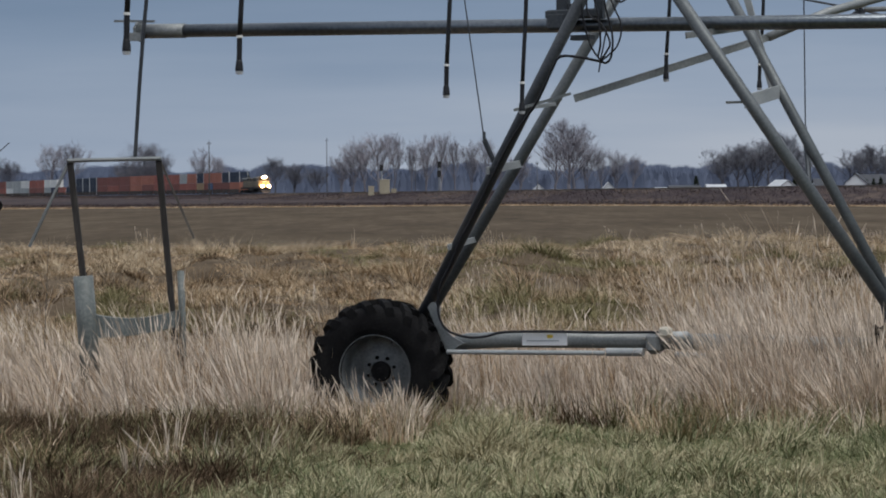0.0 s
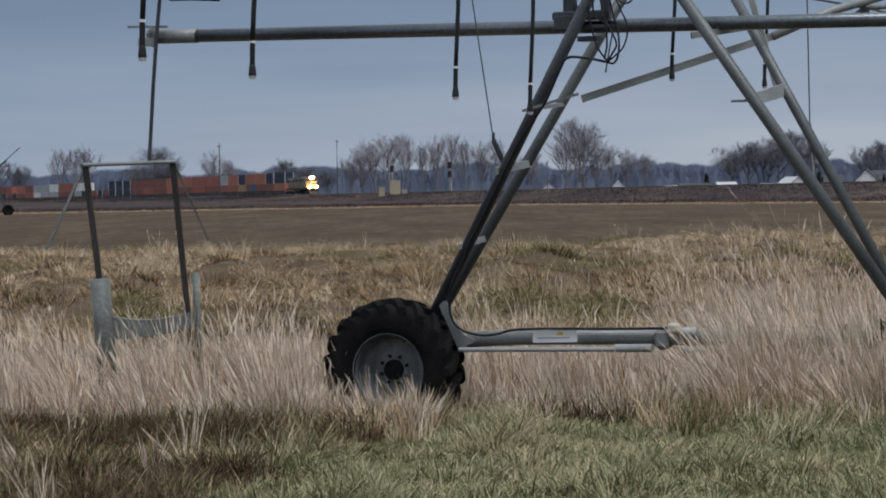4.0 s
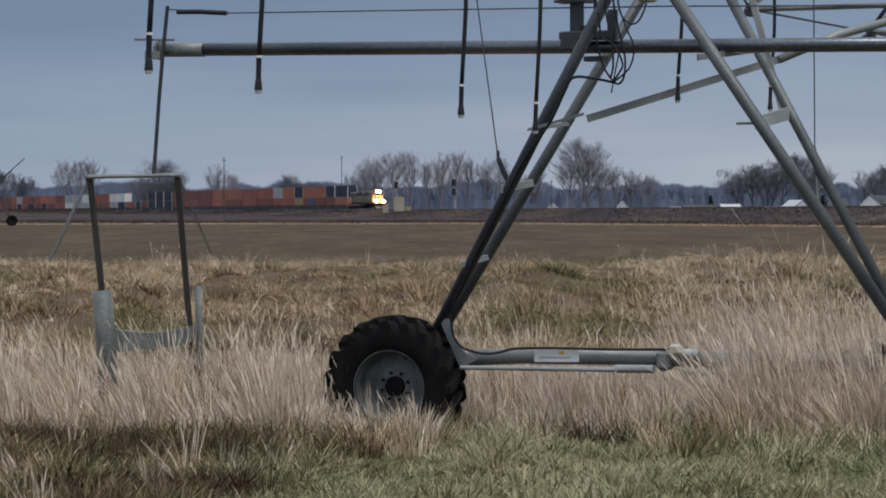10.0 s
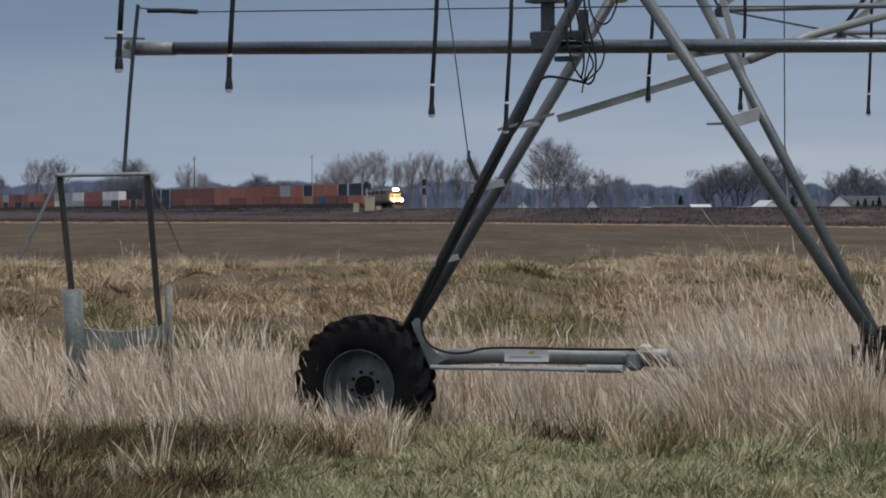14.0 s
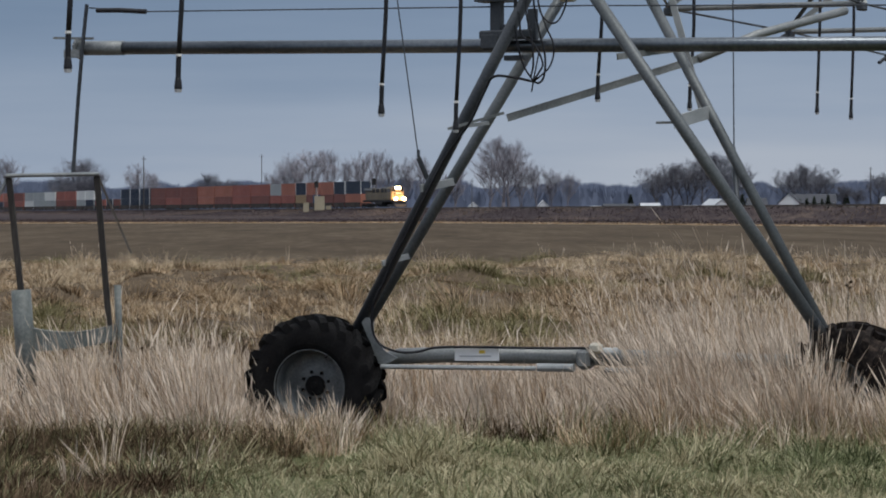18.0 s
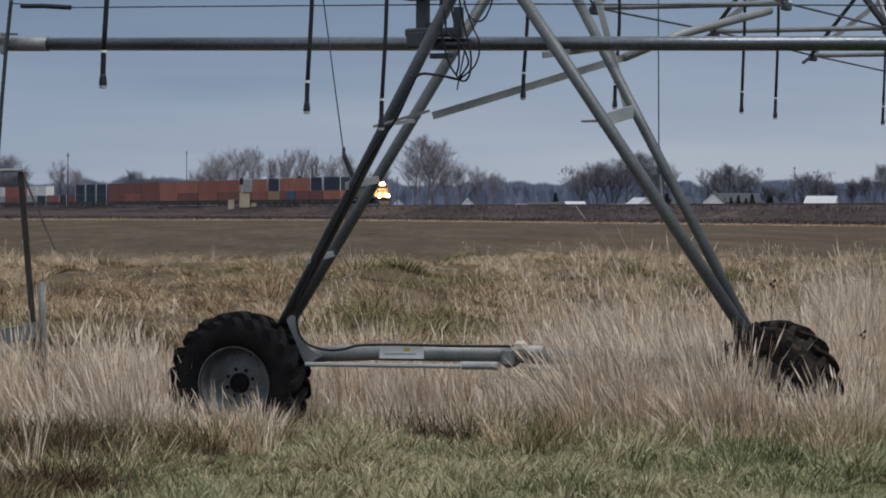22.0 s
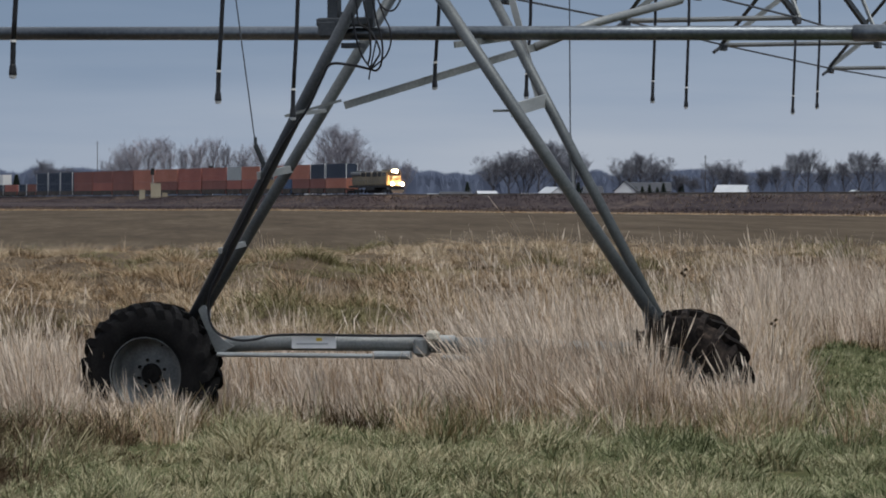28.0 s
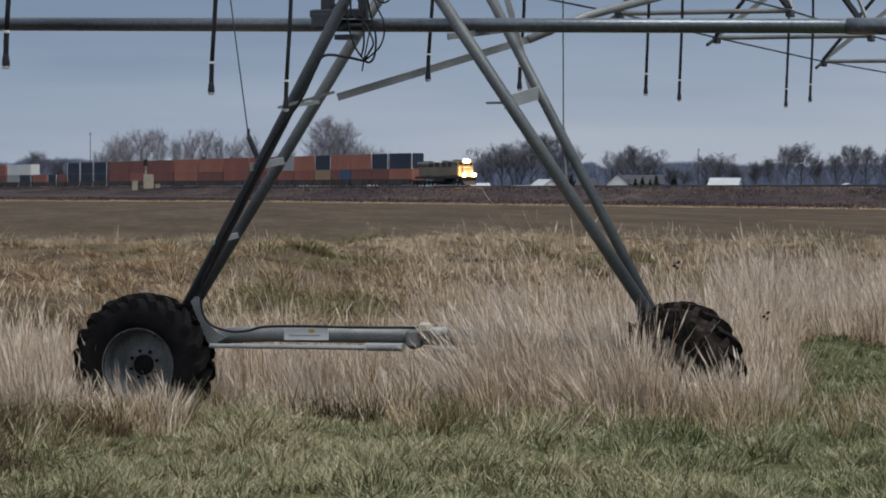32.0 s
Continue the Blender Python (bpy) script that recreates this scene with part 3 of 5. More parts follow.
        tall = rng.uniform(low, high, n) * np.clip((cx - x0) / 0.25 + 0.6, 0, 1) * (0.55 + 0.8 * patch(cx, cy, 1.5, 70)) * (1 - 0.4 * np.clip((cx - 4.0) / 0.7, 0, 1))
        russet = rng.uniform(0, 1, n) < 0.42
        sheaves("tall dry grass standing before the base beam", STRAW, cx[~russet], cy[~russet], tall[~russet])
        sheaves("russet grass standing before the base beam", RUSSET, cx[russet], cy[russet], tall[russet] * 0.8, 22, 0.2)
    # loose stands before the wheel, before the open part of the beam, and behind it
    for n, x0, x1, y0, y1, low, high, thresh in ((70, -0.85, 0.15, 21.2, 22.3, 0.28, 0.46, 0.40), (110, -1.55, -0.92, 21.6, 23.2, 0.55, 1.0, 0.42), (150, 0.3, 1.9, 20.9, 22.1, 0.35, 0.70, 0.61), (560, 0.0, 3.4, 23.6, 28.5, 0.40, 0.85, 0.52), (200, -2.0, -0.7, 22.4, 24.4, 0.60, 1.0, 0.52), (260, -4.4, -2.0, 21.6, 23.6, 0.40, 0.68, 0.53)):
        cx, cy = rng.uniform(x0, x1, n), rng.uniform(y0, y1, n)
        g = patch(cx, cy, 1.6, 81)
        keep = g + 0.1 * np.clip(cx - 0.8, 0, 1) > thresh
        cx, cy, g = cx[keep], cy[keep], g[keep]
        tall = rng.uniform(low, high, len(cx)) * (0.5 + 0.9 * g)
        russet = rng.uniform(0, 1, len(cx)) < 0.42
        sheaves("pale dry sheaves of grass beside the wheel and beam", STRAW, cx[~russet], cy[~russet], tall[~russet])
        sheaves("russet sheaves of grass beside the wheel and beam", RUSSET, cx[russet], cy[russet], tall[russet], 22, 0.3)
    # brown and olive undergrowth at their feet
    cx, cy = scatter(5200, 19.0, 32.0, -0.19, 0.275)
    keep = (cy > front_edge(cx, cy) - 0.1) & (lawn_side(cx, cy) < 0.1)
    cx, cy = cx[keep], cy[keep]
    kind = patch(cx, cy, 0.7, 21) + rng.normal(0, 0.08, len(cx))
    for lo, hi, name, label, m in ((-9, 0.55, "undergrowth", "dark brown matted undergrowth", DEAD), (0.55, 0.63, "undergrowth", "russet matted undergrowth", RUSSET), (0.63, 9, "weeds", "olive weeds in the undergrowth", OLIVE)):
        sel = (kind >= lo) & (kind < hi)
        tufts(name, label, m, cx[sel], cy[sel], 0.08 + 0.40 * patch(cx[sel], cy[sel], 1.6, 22) ** 1.5, 24, 0.16, 0.009, 0.30, 0.8, 0.1, 2, 0.3, 1.6, 0.2)
    # dark matted weeds before the open part of the beam
    cx, cy = rng.uniform(-0.1, 2.6, 760), rng.uniform(20.6, 22.4, 760)
    keep = patch(cx, cy, 1.5, 33) > 0.46
    cx, cy = cx[keep], cy[keep]
    brown = rng.uniform(0, 1, len(cx)) < 0.7
    for sel, label, m in ((brown, "dark brown weeds before the base beam", DEAD), (~brown, "olive weeds before the base beam", OLIVE)):
        tufts("weeds", label, m, cx[sel], cy[sel], rng.uniform(0.2, 0.5, sel.sum()), 26, 0.15, 0.008, 0.3, 0.7, 0.1, 3, 0.3, 1.6, 0.2)
    # russet feet of the tall clump, and the brown matted edge of the weedy corner
    cx = rng.uniform(2.0, 4.35, 420)
    cy = 20.9 - 0.15 * (cx - 2.0) + rng.uniform(-0.5, 0.6, 420)
    sheaves("short russet sheaves at the foot of the tall grass", RUSSET, cx, cy, rng.uniform(0.2, 0.5, 420), 20, 0.25)
    cx, cy = rng.uniform(-4.4, -0.5, 1300), rng.uniform(18.6, 21.9, 1300)
    keep = patch(cx, cy * 0.7, 1.3, 34) + 0.1 * np.clip((-cx - 1.2), -1, 0.6) > 0.47
    cx, cy = cx[keep], cy[keep]
    brown = rng.uniform(0, 1, len(cx)) < 0.75
    for sel, label, m in ((brown, "dark brown matted weeds before the straw grass", DEAD), (~brown, "olive weeds before the straw grass", OLIVE)):
        tufts("weeds", label, m, cx[sel], cy[sel], rng.uniform(0.12, 0.36, sel.sum()), 28, 0.16, 0.008, 0.3, 0.8, 0.1, 3, 0.3, 1.6, 0.25)
    # the rough bank of tussocks behind
    cx, cy = scatter(5600, 28.0, 71.5, -0.19, 0.285)
    keep = (lawn_side(cx, cy) < 0) | (cy > 33.3)
    cx, cy = cx[keep], cy[keep]
    g = patch(cx, cy * 0.7, 0.75, 8)
    # random brown patches; low tufts also go dark, the hollows' shade as colour
    tone = 0.40 * patch(cx, cy * 0.6, 0.22, 12) + 0.60 * g + rng.normal(0, 0.085, len(cx)) + 0.22 * np.clip((cy - 58) / 9, 0, 1)
    olive = patch(cx, cy * 0.5, 0.28, 77) + rng.normal(0, 0.06, len(cx)) > 0.63
    for lo, hi, green, name, label, m in ((-9, 0.495, False, "dead_tussocks", "dark brown rough tussocks on the bank", DEAD), (0.495, 0.645, False, "tawny_tussocks", "tawny tussocks of rough grass on the bank", TAWNY), (-9, 9, True, "olive_tussocks", "olive green tussocks on the bank", OLIVE), (0.645, 9, False, "straw_tussocks", "pale straw tussocks on the bank", BANK_STRAW)):
        sel = (tone >= lo) & (tone < hi) & (olive == green)
        tufts(name, label, m, cx[sel], cy[sel], 0.03 + 1.15 * np.clip(g[sel] - 0.22, 0, 1) ** 1.7, 64, 0.40, 0.013, 0.40, 1.3, -0.12, 2, 0.3, 1.5, 0.16)
    # pale tall grass beyond the mown strip
    cx, cy = scatter(1500, 33.1, 46.0, 0.19, 0.295)
    keep = patch(cx, cy, 0.9, 95) > 0.44
    cx, cy = cx[keep], cy[keep]
    sheaves("pale tall grass beyond the mown strip", STRAW, cx, cy, rng.uniform(0.45, 0.95, len(cx)), 22, 0.6)
    # upright stems that stand against the field
    cx, cy = scatter(800, 31.0, 71.0, -0.19, 0.285)
    keep = patch(cx, cy, 0.3, 14) + 1.2 * np.clip(cx / cy - 0.10, -0.15, 0.3) > 0.55
    cx, cy = cx[keep], cy[keep]
    h = rng.uniform(0.28, 0.58, len(cx)) * np.where(patch(cx, cy, 0.1, 30) > 0.62, 1.25, 1.0)
    tips, ways = tufts("seed_stems", "pale dry seed stems above the tussocks", BANK_STRAW, cx, cy, h, 20, 0.16, 0.007, 0.10, 0.16, -0.10, 3, 0.4, 1.4, 0.08)
    cx, cy = scatter(30, 24.0, 60.0, -0.19, 0.285)
    sheaves("tall lone sheaves of dry grass", STRAW, cx, cy, rng.uniform(0.55, 0.95, len(cx)), 14, 0.7)
    plumes("seed_heads", "pale seed heads on the bank", PLUME, tips, ways, 0.5, 0.14, 0.006)


build_grass()


# ---- the irrigation machine ----
TOWER = pose(1.644, 22.29, 0.0, 0, 0, -26.7)


def lug_mesh():
    """One rubber bar of a tractor tyre, from past the middle of the tread, over the shoulder and down the side."""
    s = Shape()
    pts = []
    for y, x, top, base, w in ((-0.025, 0.0, 0.588, 0.53, 0.024), (0.07, 0.055, 0.587, 0.53, 0.026), (0.14, 0.11, 0.568, 0.50, 0.030), (0.176, 0.14, 0.528, 0.48, 0.032), (0.178, 0.152, 0.485, 0.45, 0.028)):
        pts += [(x - w - 0.008, y, base), (x + w + 0.008, y, base), (x + w, y, top), (x - w, y, top)]
    faces = [(0, 1, 2, 3), (19, 18, 17, 16)]
    for k in range(4):
        a = 4 * k
        faces += [(a + q, a + 4 + q, a + 4 + (q + 1) % 4, a + (q + 1) % 4) for q in range(4)]
    return s.add(pts, faces)


LUG = lug_mesh()


def build_wheel(parent, m, rubber):
    """Tyre with lugs, and a dished rim with its hub and bolts; the axle is local y, the outer face at -y."""
    axis = m @ pose(0, 0, 0, 90, 0, 0)  # turned shapes: z to -y
    side = [(0.296, 0.140), (0.315, 0.158), (0.36, 0.172), (0.42, 0.180), (0.47, 0.176), (0.510, 0.158), (0.536, 0.105), (0.545, 0.0)]
    tyre = Shape().turn(side + [(r, -h) for r, h in side[-2::-1]] + [side[0]], 56, axis)
    ty = part("tyre", tyre, rubber, parent, "lugged tractor tyre", True)
    lug = LUG.mesh("lug", rubber)
    flip = LUG.mesh("lug", rubber)
    flip.transform(Matrix.Diagonal((1, -1, 1, 1)))
    flip.flip_normals()
    n = 19
    for k in range(2 * n):
        o = part("lug", lug if k % 2 else flip, None, ty)
        o.matrix_basis = m @ pose(0, 0, 0, 0, 360 * k / (2 * n), 0)
    # a raised bead line on the outer wall
    part("bead", Shape().turn([(0.345, 0.164), (0.352, 0.173), (0.362, 0.170)], 48, axis), rubber, ty, "", True)
    rim = Shape().turn([(0.300, 0.148), (0.308, 0.152), (0.309, 0.142), (0.298, 0.132), (0.290, 0.112), (0.283, 0.06), (0.280, 0.005), (0.268, -0.022), (0.24, -0.034), (0.20, -0.030), (0.165, -0.018), (0.15, -0.014), (0.0, -0.014)], 48, axis)
    rim.turn([(0.280, 0.005), (0.285, -0.08), (0.300, -0.148)], 48, axis)
    ri = part("rim", rim, RIM_STEEL, parent, "dull galvanised dished rim", True)
    part("hub", Shape().turn([(0.084, -0.02), (0.084, 0.012), (0.074, 0.024), (0.03, 0.026), (0.026, 0.034), (0.0, 0.034)], 24, axis), RUBBER, ri, "black hub cap")
    for k in range(8):
        a = 2 * math.pi * (k + 0.4) / 8
        b = Shape().turn([(0.015, -0.02), (0.015, 0.004), (0.010, 0.012), (0.0, 0.012)], 6, axis @ pose(0.117 * math.cos(a), 0.117 * math.sin(a), 0))
        part("bolt", b, RUBBER, ri)
    part("valve", Shape().tube([axis @ Vector((0.1, 0.245, -0.03)), axis @ Vector((0.095, 0.232, 0.01))], 0.007, 6), RUBBER, ri, "tyre valve")


def build_tower():
    t = thing("irrigation_tower", TOWER, "galvanised pivot irrigation tower on lugged wheels in tall grass", "irrigation tower")
    # legs: two from each end of the base, spreading along the water pipe
    FL, FR, AF, AB, AR = Vector((-1.93, 0, 1.0)), Vector((2.12, 0, 1.08)), Vector((0.11, -0.55, 4.09)), Vector((-0.02, 0.55, 4.16)), Vector((0.215, 0.55, 4.16))
    legs = ((FL, AF, -0.05), (FL, AB, 0.05), (FR, AF, -0.05), (FR, AR, 0.05))
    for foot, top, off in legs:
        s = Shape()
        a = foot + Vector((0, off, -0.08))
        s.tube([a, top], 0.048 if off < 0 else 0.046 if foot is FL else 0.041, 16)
        # front-left leg takes the dark steel, its shade put into the colour
        part("leg", s, GALV_DARK if top is AF and foot is FL else GALV_MID, t, "galvanised tubular leg", True)
    # the bent plate that joins the leg to the beam
    s = Shape()
    edge = [(-1.82, -1.745, 1.10, 1.10), (-1.802, -1.729, 1.044, 1.063), (-1.77, -1.708, 0.975, 0.995), (-1.734, -1.682, 0.906, 0.930), (-1.697, -1.636, 0.82, 0.868), (-1.657, -1.575, 0.731, 0.816), (-1.62, -1.48, 0.70, 0.775)]
    verts = [p for a, b, za, zb in edge for p in ((a, -0.115, za), (b, -0.115, zb), (b, -0.10, zb), (a, -0.10, za))]
    faces = [(3, 2, 1, 0), tuple(range(len(verts) - 4, len(verts)))]
    for k in range(len(edge) - 1):
        faces += [(4 * k + q, 4 * k + (q + 1) % 4, 4 * k + 4 + (q + 1) % 4, 4 * k + 4 + q) for q in range(4)]
    s.add(verts, faces)
    part("leg_bracket", s, GALV, t, "bent grey steel foot bracket")
    part("leg_bracket", Shape().beam((-1.86, 0.09, 0.85), (-1.86, 0.09, 1.08), 0.02, 0.12, (1, 0, 0)), GALV_PALE, t, "bent steel foot bracket")
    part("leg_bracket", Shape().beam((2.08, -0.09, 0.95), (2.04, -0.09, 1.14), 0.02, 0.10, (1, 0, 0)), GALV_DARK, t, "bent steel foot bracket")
    # base beam with its drive shaft, gear motor and cover
    beam = Shape().tube([(-2.0, 0, 0.62), (-1.75, 0, 0.72), (-1.5, 0, 0.785), (-1.1, 0, 0.805), (0.1, 0, 0.818)], 0.066, 14)
    part("base_beam", beam, GALV, t, "galvanised tubular base beam", True)
    part("base_beam", Shape().tube([(0.1, 0, 0.815), (2.1, 0, 0.80)], 0.066, 14), GALV, t, "galvanised tubular base beam", True)
    part("drive_shaft", Shape().tube([(-1.62, -0.14, 0.703), (0.0, -0.12, 0.722)], 0.019, 10), GALV_PALE, t, "bright steel drive shaft")
    part("drive_shaft", Shape().tube([(0.35, -0.12, 0.72), (2.1, -0.14, 0.70)], 0.021, 10), GALV_PALE, t, "bright steel drive shaft")
    part("shaft_coupler", Shape().tube([(-0.24, -0.12, 0.727), (0.08, -0.12, 0.732)], 0.033, 10), GALV_PALE, t, "pale shaft coupler")
    part("gear_case", Shape().box((0.15, -0.05, 0.80), (0.12, 0.15, 0.165), None, 0.03), GALV, t, "grey gear case")
    mo = part("drive_motor", Shape().tube([(0.20, -0.05, 0.85), (0.42, -0.05, 0.855)], 0.042, 14), GALV_PALE, t, "grey electric drive motor", True)
    part("motor_cover", Shape().box((0.26, -0.10, 0.89), (0.10, 0.08, 0.085), None, 0.02), CREAM, mo, "cream terminal box")
    st = part("sticker", Shape().beam((-0.985, -0.07, 0.812), (-0.594, -0.07, 0.82), 0.008, 0.10), STICKER, t, "white maker's sticker")
    part("sticker_print", Shape().beam((-0.765, -0.075, 0.838), (-0.715, -0.075, 0.84), 0.006, 0.026), YELLOW, st)
    part("sticker_print", Shape().beam((-0.94, -0.075, 0.80), (-0.66, -0.075, 0.806), 0.006, 0.010), GREY_PRINT, st)
    build_wheel(t, pose(-2.205, -0.18, 0.535, 0, 0, 8), RUBBER)
    build_wheel(t, pose(2.345, -0.10, 0.545, 0, 0, -25), MUDDY_RUBBER)
    part("axle", Shape().tube([(-2.205, 0.05, 0.535), (-2.205, -0.17, 0.535)], 0.05, 10), GALV, t)
    part("axle", Shape().tube([(2.39, 0.05, 0.545), (2.34, -0.06, 0.545)], 0.05, 10), GALV, t)
    part("gearbox", Shape().box((-2.25, 0.06, 0.58), (0.22, 0.16, 0.26), None, 0.03), GALV_DARK, t, "wheel gearbox")
    part("gearbox", Shape().box((2.27, 0.06, 0.58), (0.22, 0.16, 0.26), None, 0.03), GALV_DARK, t, "wheel gearbox")
    # cross pipe between the legs, with its end coupling
    L, R = Vector((-4.56, -0.05, 3.385)), Vector((4.9, -0.05, 3.196))
    part("cross_pipe", Shape().tube([L, R], 0.056, 16), PIPE, t, "long grey steel cross pipe", True)
    d = (R - L).normalized()
    part("pipe_coupling", Shape().tube([L - d * 0.02, L + d * 0.44], 0.062, 16), GALV, t, "end coupling", True)
    part("pipe_coupling", Shape().tube([L + d * 8.2, L + d * 8.75], 0.064, 16), PIPE, t, "pipe joint sleeve", True)
    part("end_flange", Shape().tube([L - d * 0.03, L - d * 0.005], 0.095, 6), GALV, t, "end flange")
    part("end_bracket", Shape().box(L + Vector((-0.02, -0.08, -0.05)), (0.16, 0.06, 0.07)).beam(L + Vector((-0.22, -0.08, 0.09)), L + Vector((0.18, -0.08, 0.075)), 0.02, 0.02), GALV, t, "end clamp")
    # trip rod at the pipe's end, with its sleeved cable
    rod = [Vector((-4.43, -0.15, 3.754)), Vector((-4.478, -0.15, 3.366)), Vector((-4.52, -0.15, 2.95)), Vector((-4.575, -0.15, 2.30))]
    part("trip_rod", Shape().tube(rod, 0.017, 8), GALV_DARK, t, "thin bent trip rod")
    c0 = rod[0] + Vector((0.02, 0, -0.03))
    part("cable_sleeve", Shape().tube([c0 + Vector((0.08, 0, -0.025)), c0 + Vector((0.3, 0, -0.03)), c0 + Vector((0.57, 0, -0.05))], 0.021, 8), HOSE, t, "black rubber cable sleeve")
    part("cable", Shape().tube([c0, c0 + Vector((0.57, 0, -0.05)), Vector((0.2, -0.12, 3.60)), Vector((4.6, -0.1, 3.47))], 0.006, 5), GALV_DARK, t, "thin steel cable")
    # control box on the cross pipe, and the looped cables beside it
    cb = part("control_stand", Shape().box((-0.47, -0.16, 3.385), (0.45, 0.16, 0.07), None, 0.012).box((-0.60, -0.16, 3.33), (0.17, 0.17, 0.14), None, 0.02), GALV_DARK, t, "grey mounting plate clamped on the pipe")
    part("stand_post", Shape().box((-0.567, -0.16, 3.53), (0.088, 0.08, 0.24)), GALV_DARK, cb)
    part("stand_bracket", Shape().beam((-0.257, -0.16, 3.34), (-0.257, -0.16, 3.585), 0.07, 0.05, (0, 1, 0)), GALV_DARK, cb, "upright cable bracket")
    part("stand_gusset", Shape().add([(-0.5, -0.20, 3.42), (-0.38, -0.20, 3.42), (-0.5, -0.20, 3.47), (-0.5, -0.12, 3.42), (-0.38, -0.12, 3.42), (-0.5, -0.12, 3.47)], [(0, 1, 2), (5, 4, 3), (0, 2, 5, 3), (2, 1, 4, 5)]), GALV_DARK, cb)
    bx = part("control_box", Shape().box((-0.58, -0.16, 3.80), (0.27, 0.22, 0.26), None, 0.02), GALV, t, "grey control box")
    part("box_plate", Shape().box((-0.58, -0.16, 3.66), (0.29, 0.20, 0.02)), GALV_DARK, bx)
    part("saddle_clamp", Shape().box((-0.42, -0.12, 3.20), (0.17, 0.10, 0.04)), GALV_DARK, t)
    loops = [
        [(-0.29, 3.95), (-0.28, 3.65), (-0.275, 3.449), (-0.246, 3.267), (-0.197, 3.108), (-0.124, 3.005), (-0.075, 2.981), (-0.031, 3.036), (-0.018, 3.193), (-0.074, 3.42), (-0.12, 3.65), (-0.10, 3.9)],
        [(-0.09, 3.9), (-0.074, 3.645), (-0.049, 3.543), (0.011, 3.395), (0.055, 3.304), (0.062, 3.202), (0.023, 3.102), (-0.05, 3.037), (-0.12, 2.99)],
        [(-0.25, 3.9), (-0.258, 3.651), (-0.221, 3.492), (-0.202, 3.356), (-0.099, 3.285), (-0.026, 3.137), (-0.062, 3.059), (-0.111, 2.993)],
        [(-0.06, 3.9), (-0.061, 3.644), (-0.03, 3.52), (0.036, 3.45), (0.101, 3.448), (0.15, 3.514), (0.182, 3.636), (0.17, 3.9)],
        [(-0.16, 3.9), (-0.159, 3.648), (-0.147, 3.512), (-0.099, 3.308), (-0.092, 3.128), (-0.116, 3.027)],
    ]
    for k, pts in enumerate(loops):
        pts = [(x, -0.47 - 0.016 * k + 0.01 * math.sin(7 * z), z) for x, z in pts]
        part("cable_loop", Shape().tube(curve_points(pts, 5), 0.0085 - 0.001 * (k % 2), 6), HOSE, t, "looped black cable", True)
    part("cable_tail", Shape().tube([(-0.06, -0.48, 3.25), (-0.11, -0.48, 3.02), (-0.13, -0.48, 2.91)], 0.006, 5), HOSE, t)
    part("junction_box", Shape().box((0.06, -0.2, 3.74), (0.13, 0.14, 0.22), None, 0.02), CREAM, t, "cream junction box")
    # the power cable that runs down the leg and along the base beam
    run = [(-0.12, -0.42, 2.99), (-0.30, -0.47, 3.03), (-0.461, -0.47, 3.037), (-0.538, -0.45, 2.941), (-0.679, -0.42, 2.698), (-0.846, -0.38, 2.507), (-0.994, -0.34, 2.319), (-1.331, -0.25, 1.79), (-1.468, -0.21, 1.591), (-1.565, -0.19, 1.405), (-1.662, -0.17, 1.242), (-1.698, -0.15, 1.102), (-1.683, -0.14, 0.963), (-1.605, -0.13, 0.867), (-1.445, -0.115, 0.823), (-1.296, -0.10, 0.831), (-1.144, -0.10, 0.866), (-0.795, -0.095, 0.878), (-0.298, -0.09, 0.879), (0.22, -0.1, 0.89)]
    part("power_cable", Shape().tube(curve_points(run, 6), 0.011, 6), HOSE, t, "black power cable", True)
    # ties between the paired legs
    def on(foot, top, z, off):
        a = foot + Vector((0, off, -0.08))
        return a + (top - a) * ((z - a.z) / (top.z - a.z))
    for z, w in ((2.64, 0.03), (2.16, 0.06), (1.55, 0.045)):
        a, b = on(FL, AF, z, -0.06), on(FL, AB, z + 0.06, 0.06)
        part("leg_tie", Shape().beam(a + Vector((-0.04, -0.06, 0)), b + Vector((0.03, 0, 0)), 0.02, w), GALV_PALE, t, "bright flat leg tie")
    a, b = on(FR, AF, 2.66, -0.06), on(FR, AR, 2.76, 0.06)
    part("leg_tie", Shape().beam(a + Vector((-0.02, -0.03, 0)), b, 0.02, 0.10), GALV_PALE, t, "bright flat leg tie")
    part("tie_bolt", Shape().tube([a + Vector((-0.18, -0.02, 0.0)), a], 0.010, 6), GALV, t)
    part("strut", Shape().beam((0.893, 0.62, 2.773), (0.55, 0.62, 3.96), 0.055, 0.012, (0, 1, 0)), GALV_PALE, t, "flat strut behind the leg")
    # long brace from the leg to the span
    br = [Vector((-0.86, -0.47, 2.63)), Vector((-0.49, -0.2, 2.73))]
    part("brace_end", Shape().beam(br[0], br[1] + Vector((0, 0, 0.03)), 0.012, 0.022), GALV, t, "flattened brace end")
    a, b = br[1] + Vector((0.02, 0.02, -0.01)), Vector((0.72, 1.0, 3.22))
    part("brace", Shape().beam(a, b, 0.008, 0.062).beam(a + Vector((0, 0.025, 0.029)), b + Vector((0, 0.025, 0.029)), 0.05, 0.007), GALV, t, "long pale angle-steel brace")
    part("brace", Shape().tube([(0.72, 1.0, 3.22), (1.086, 1.4, 3.43), (1.283, 2.0, 3.56), (1.478, 2.6, 3.69)], 0.036, 12), GALV, t, "long pale tubular brace", True)
    part("side_strut", Shape().beam((0.52, -0.3, 3.18), (1.0, 0.45, 3.30), 0.015, 0.05), GALV, t)
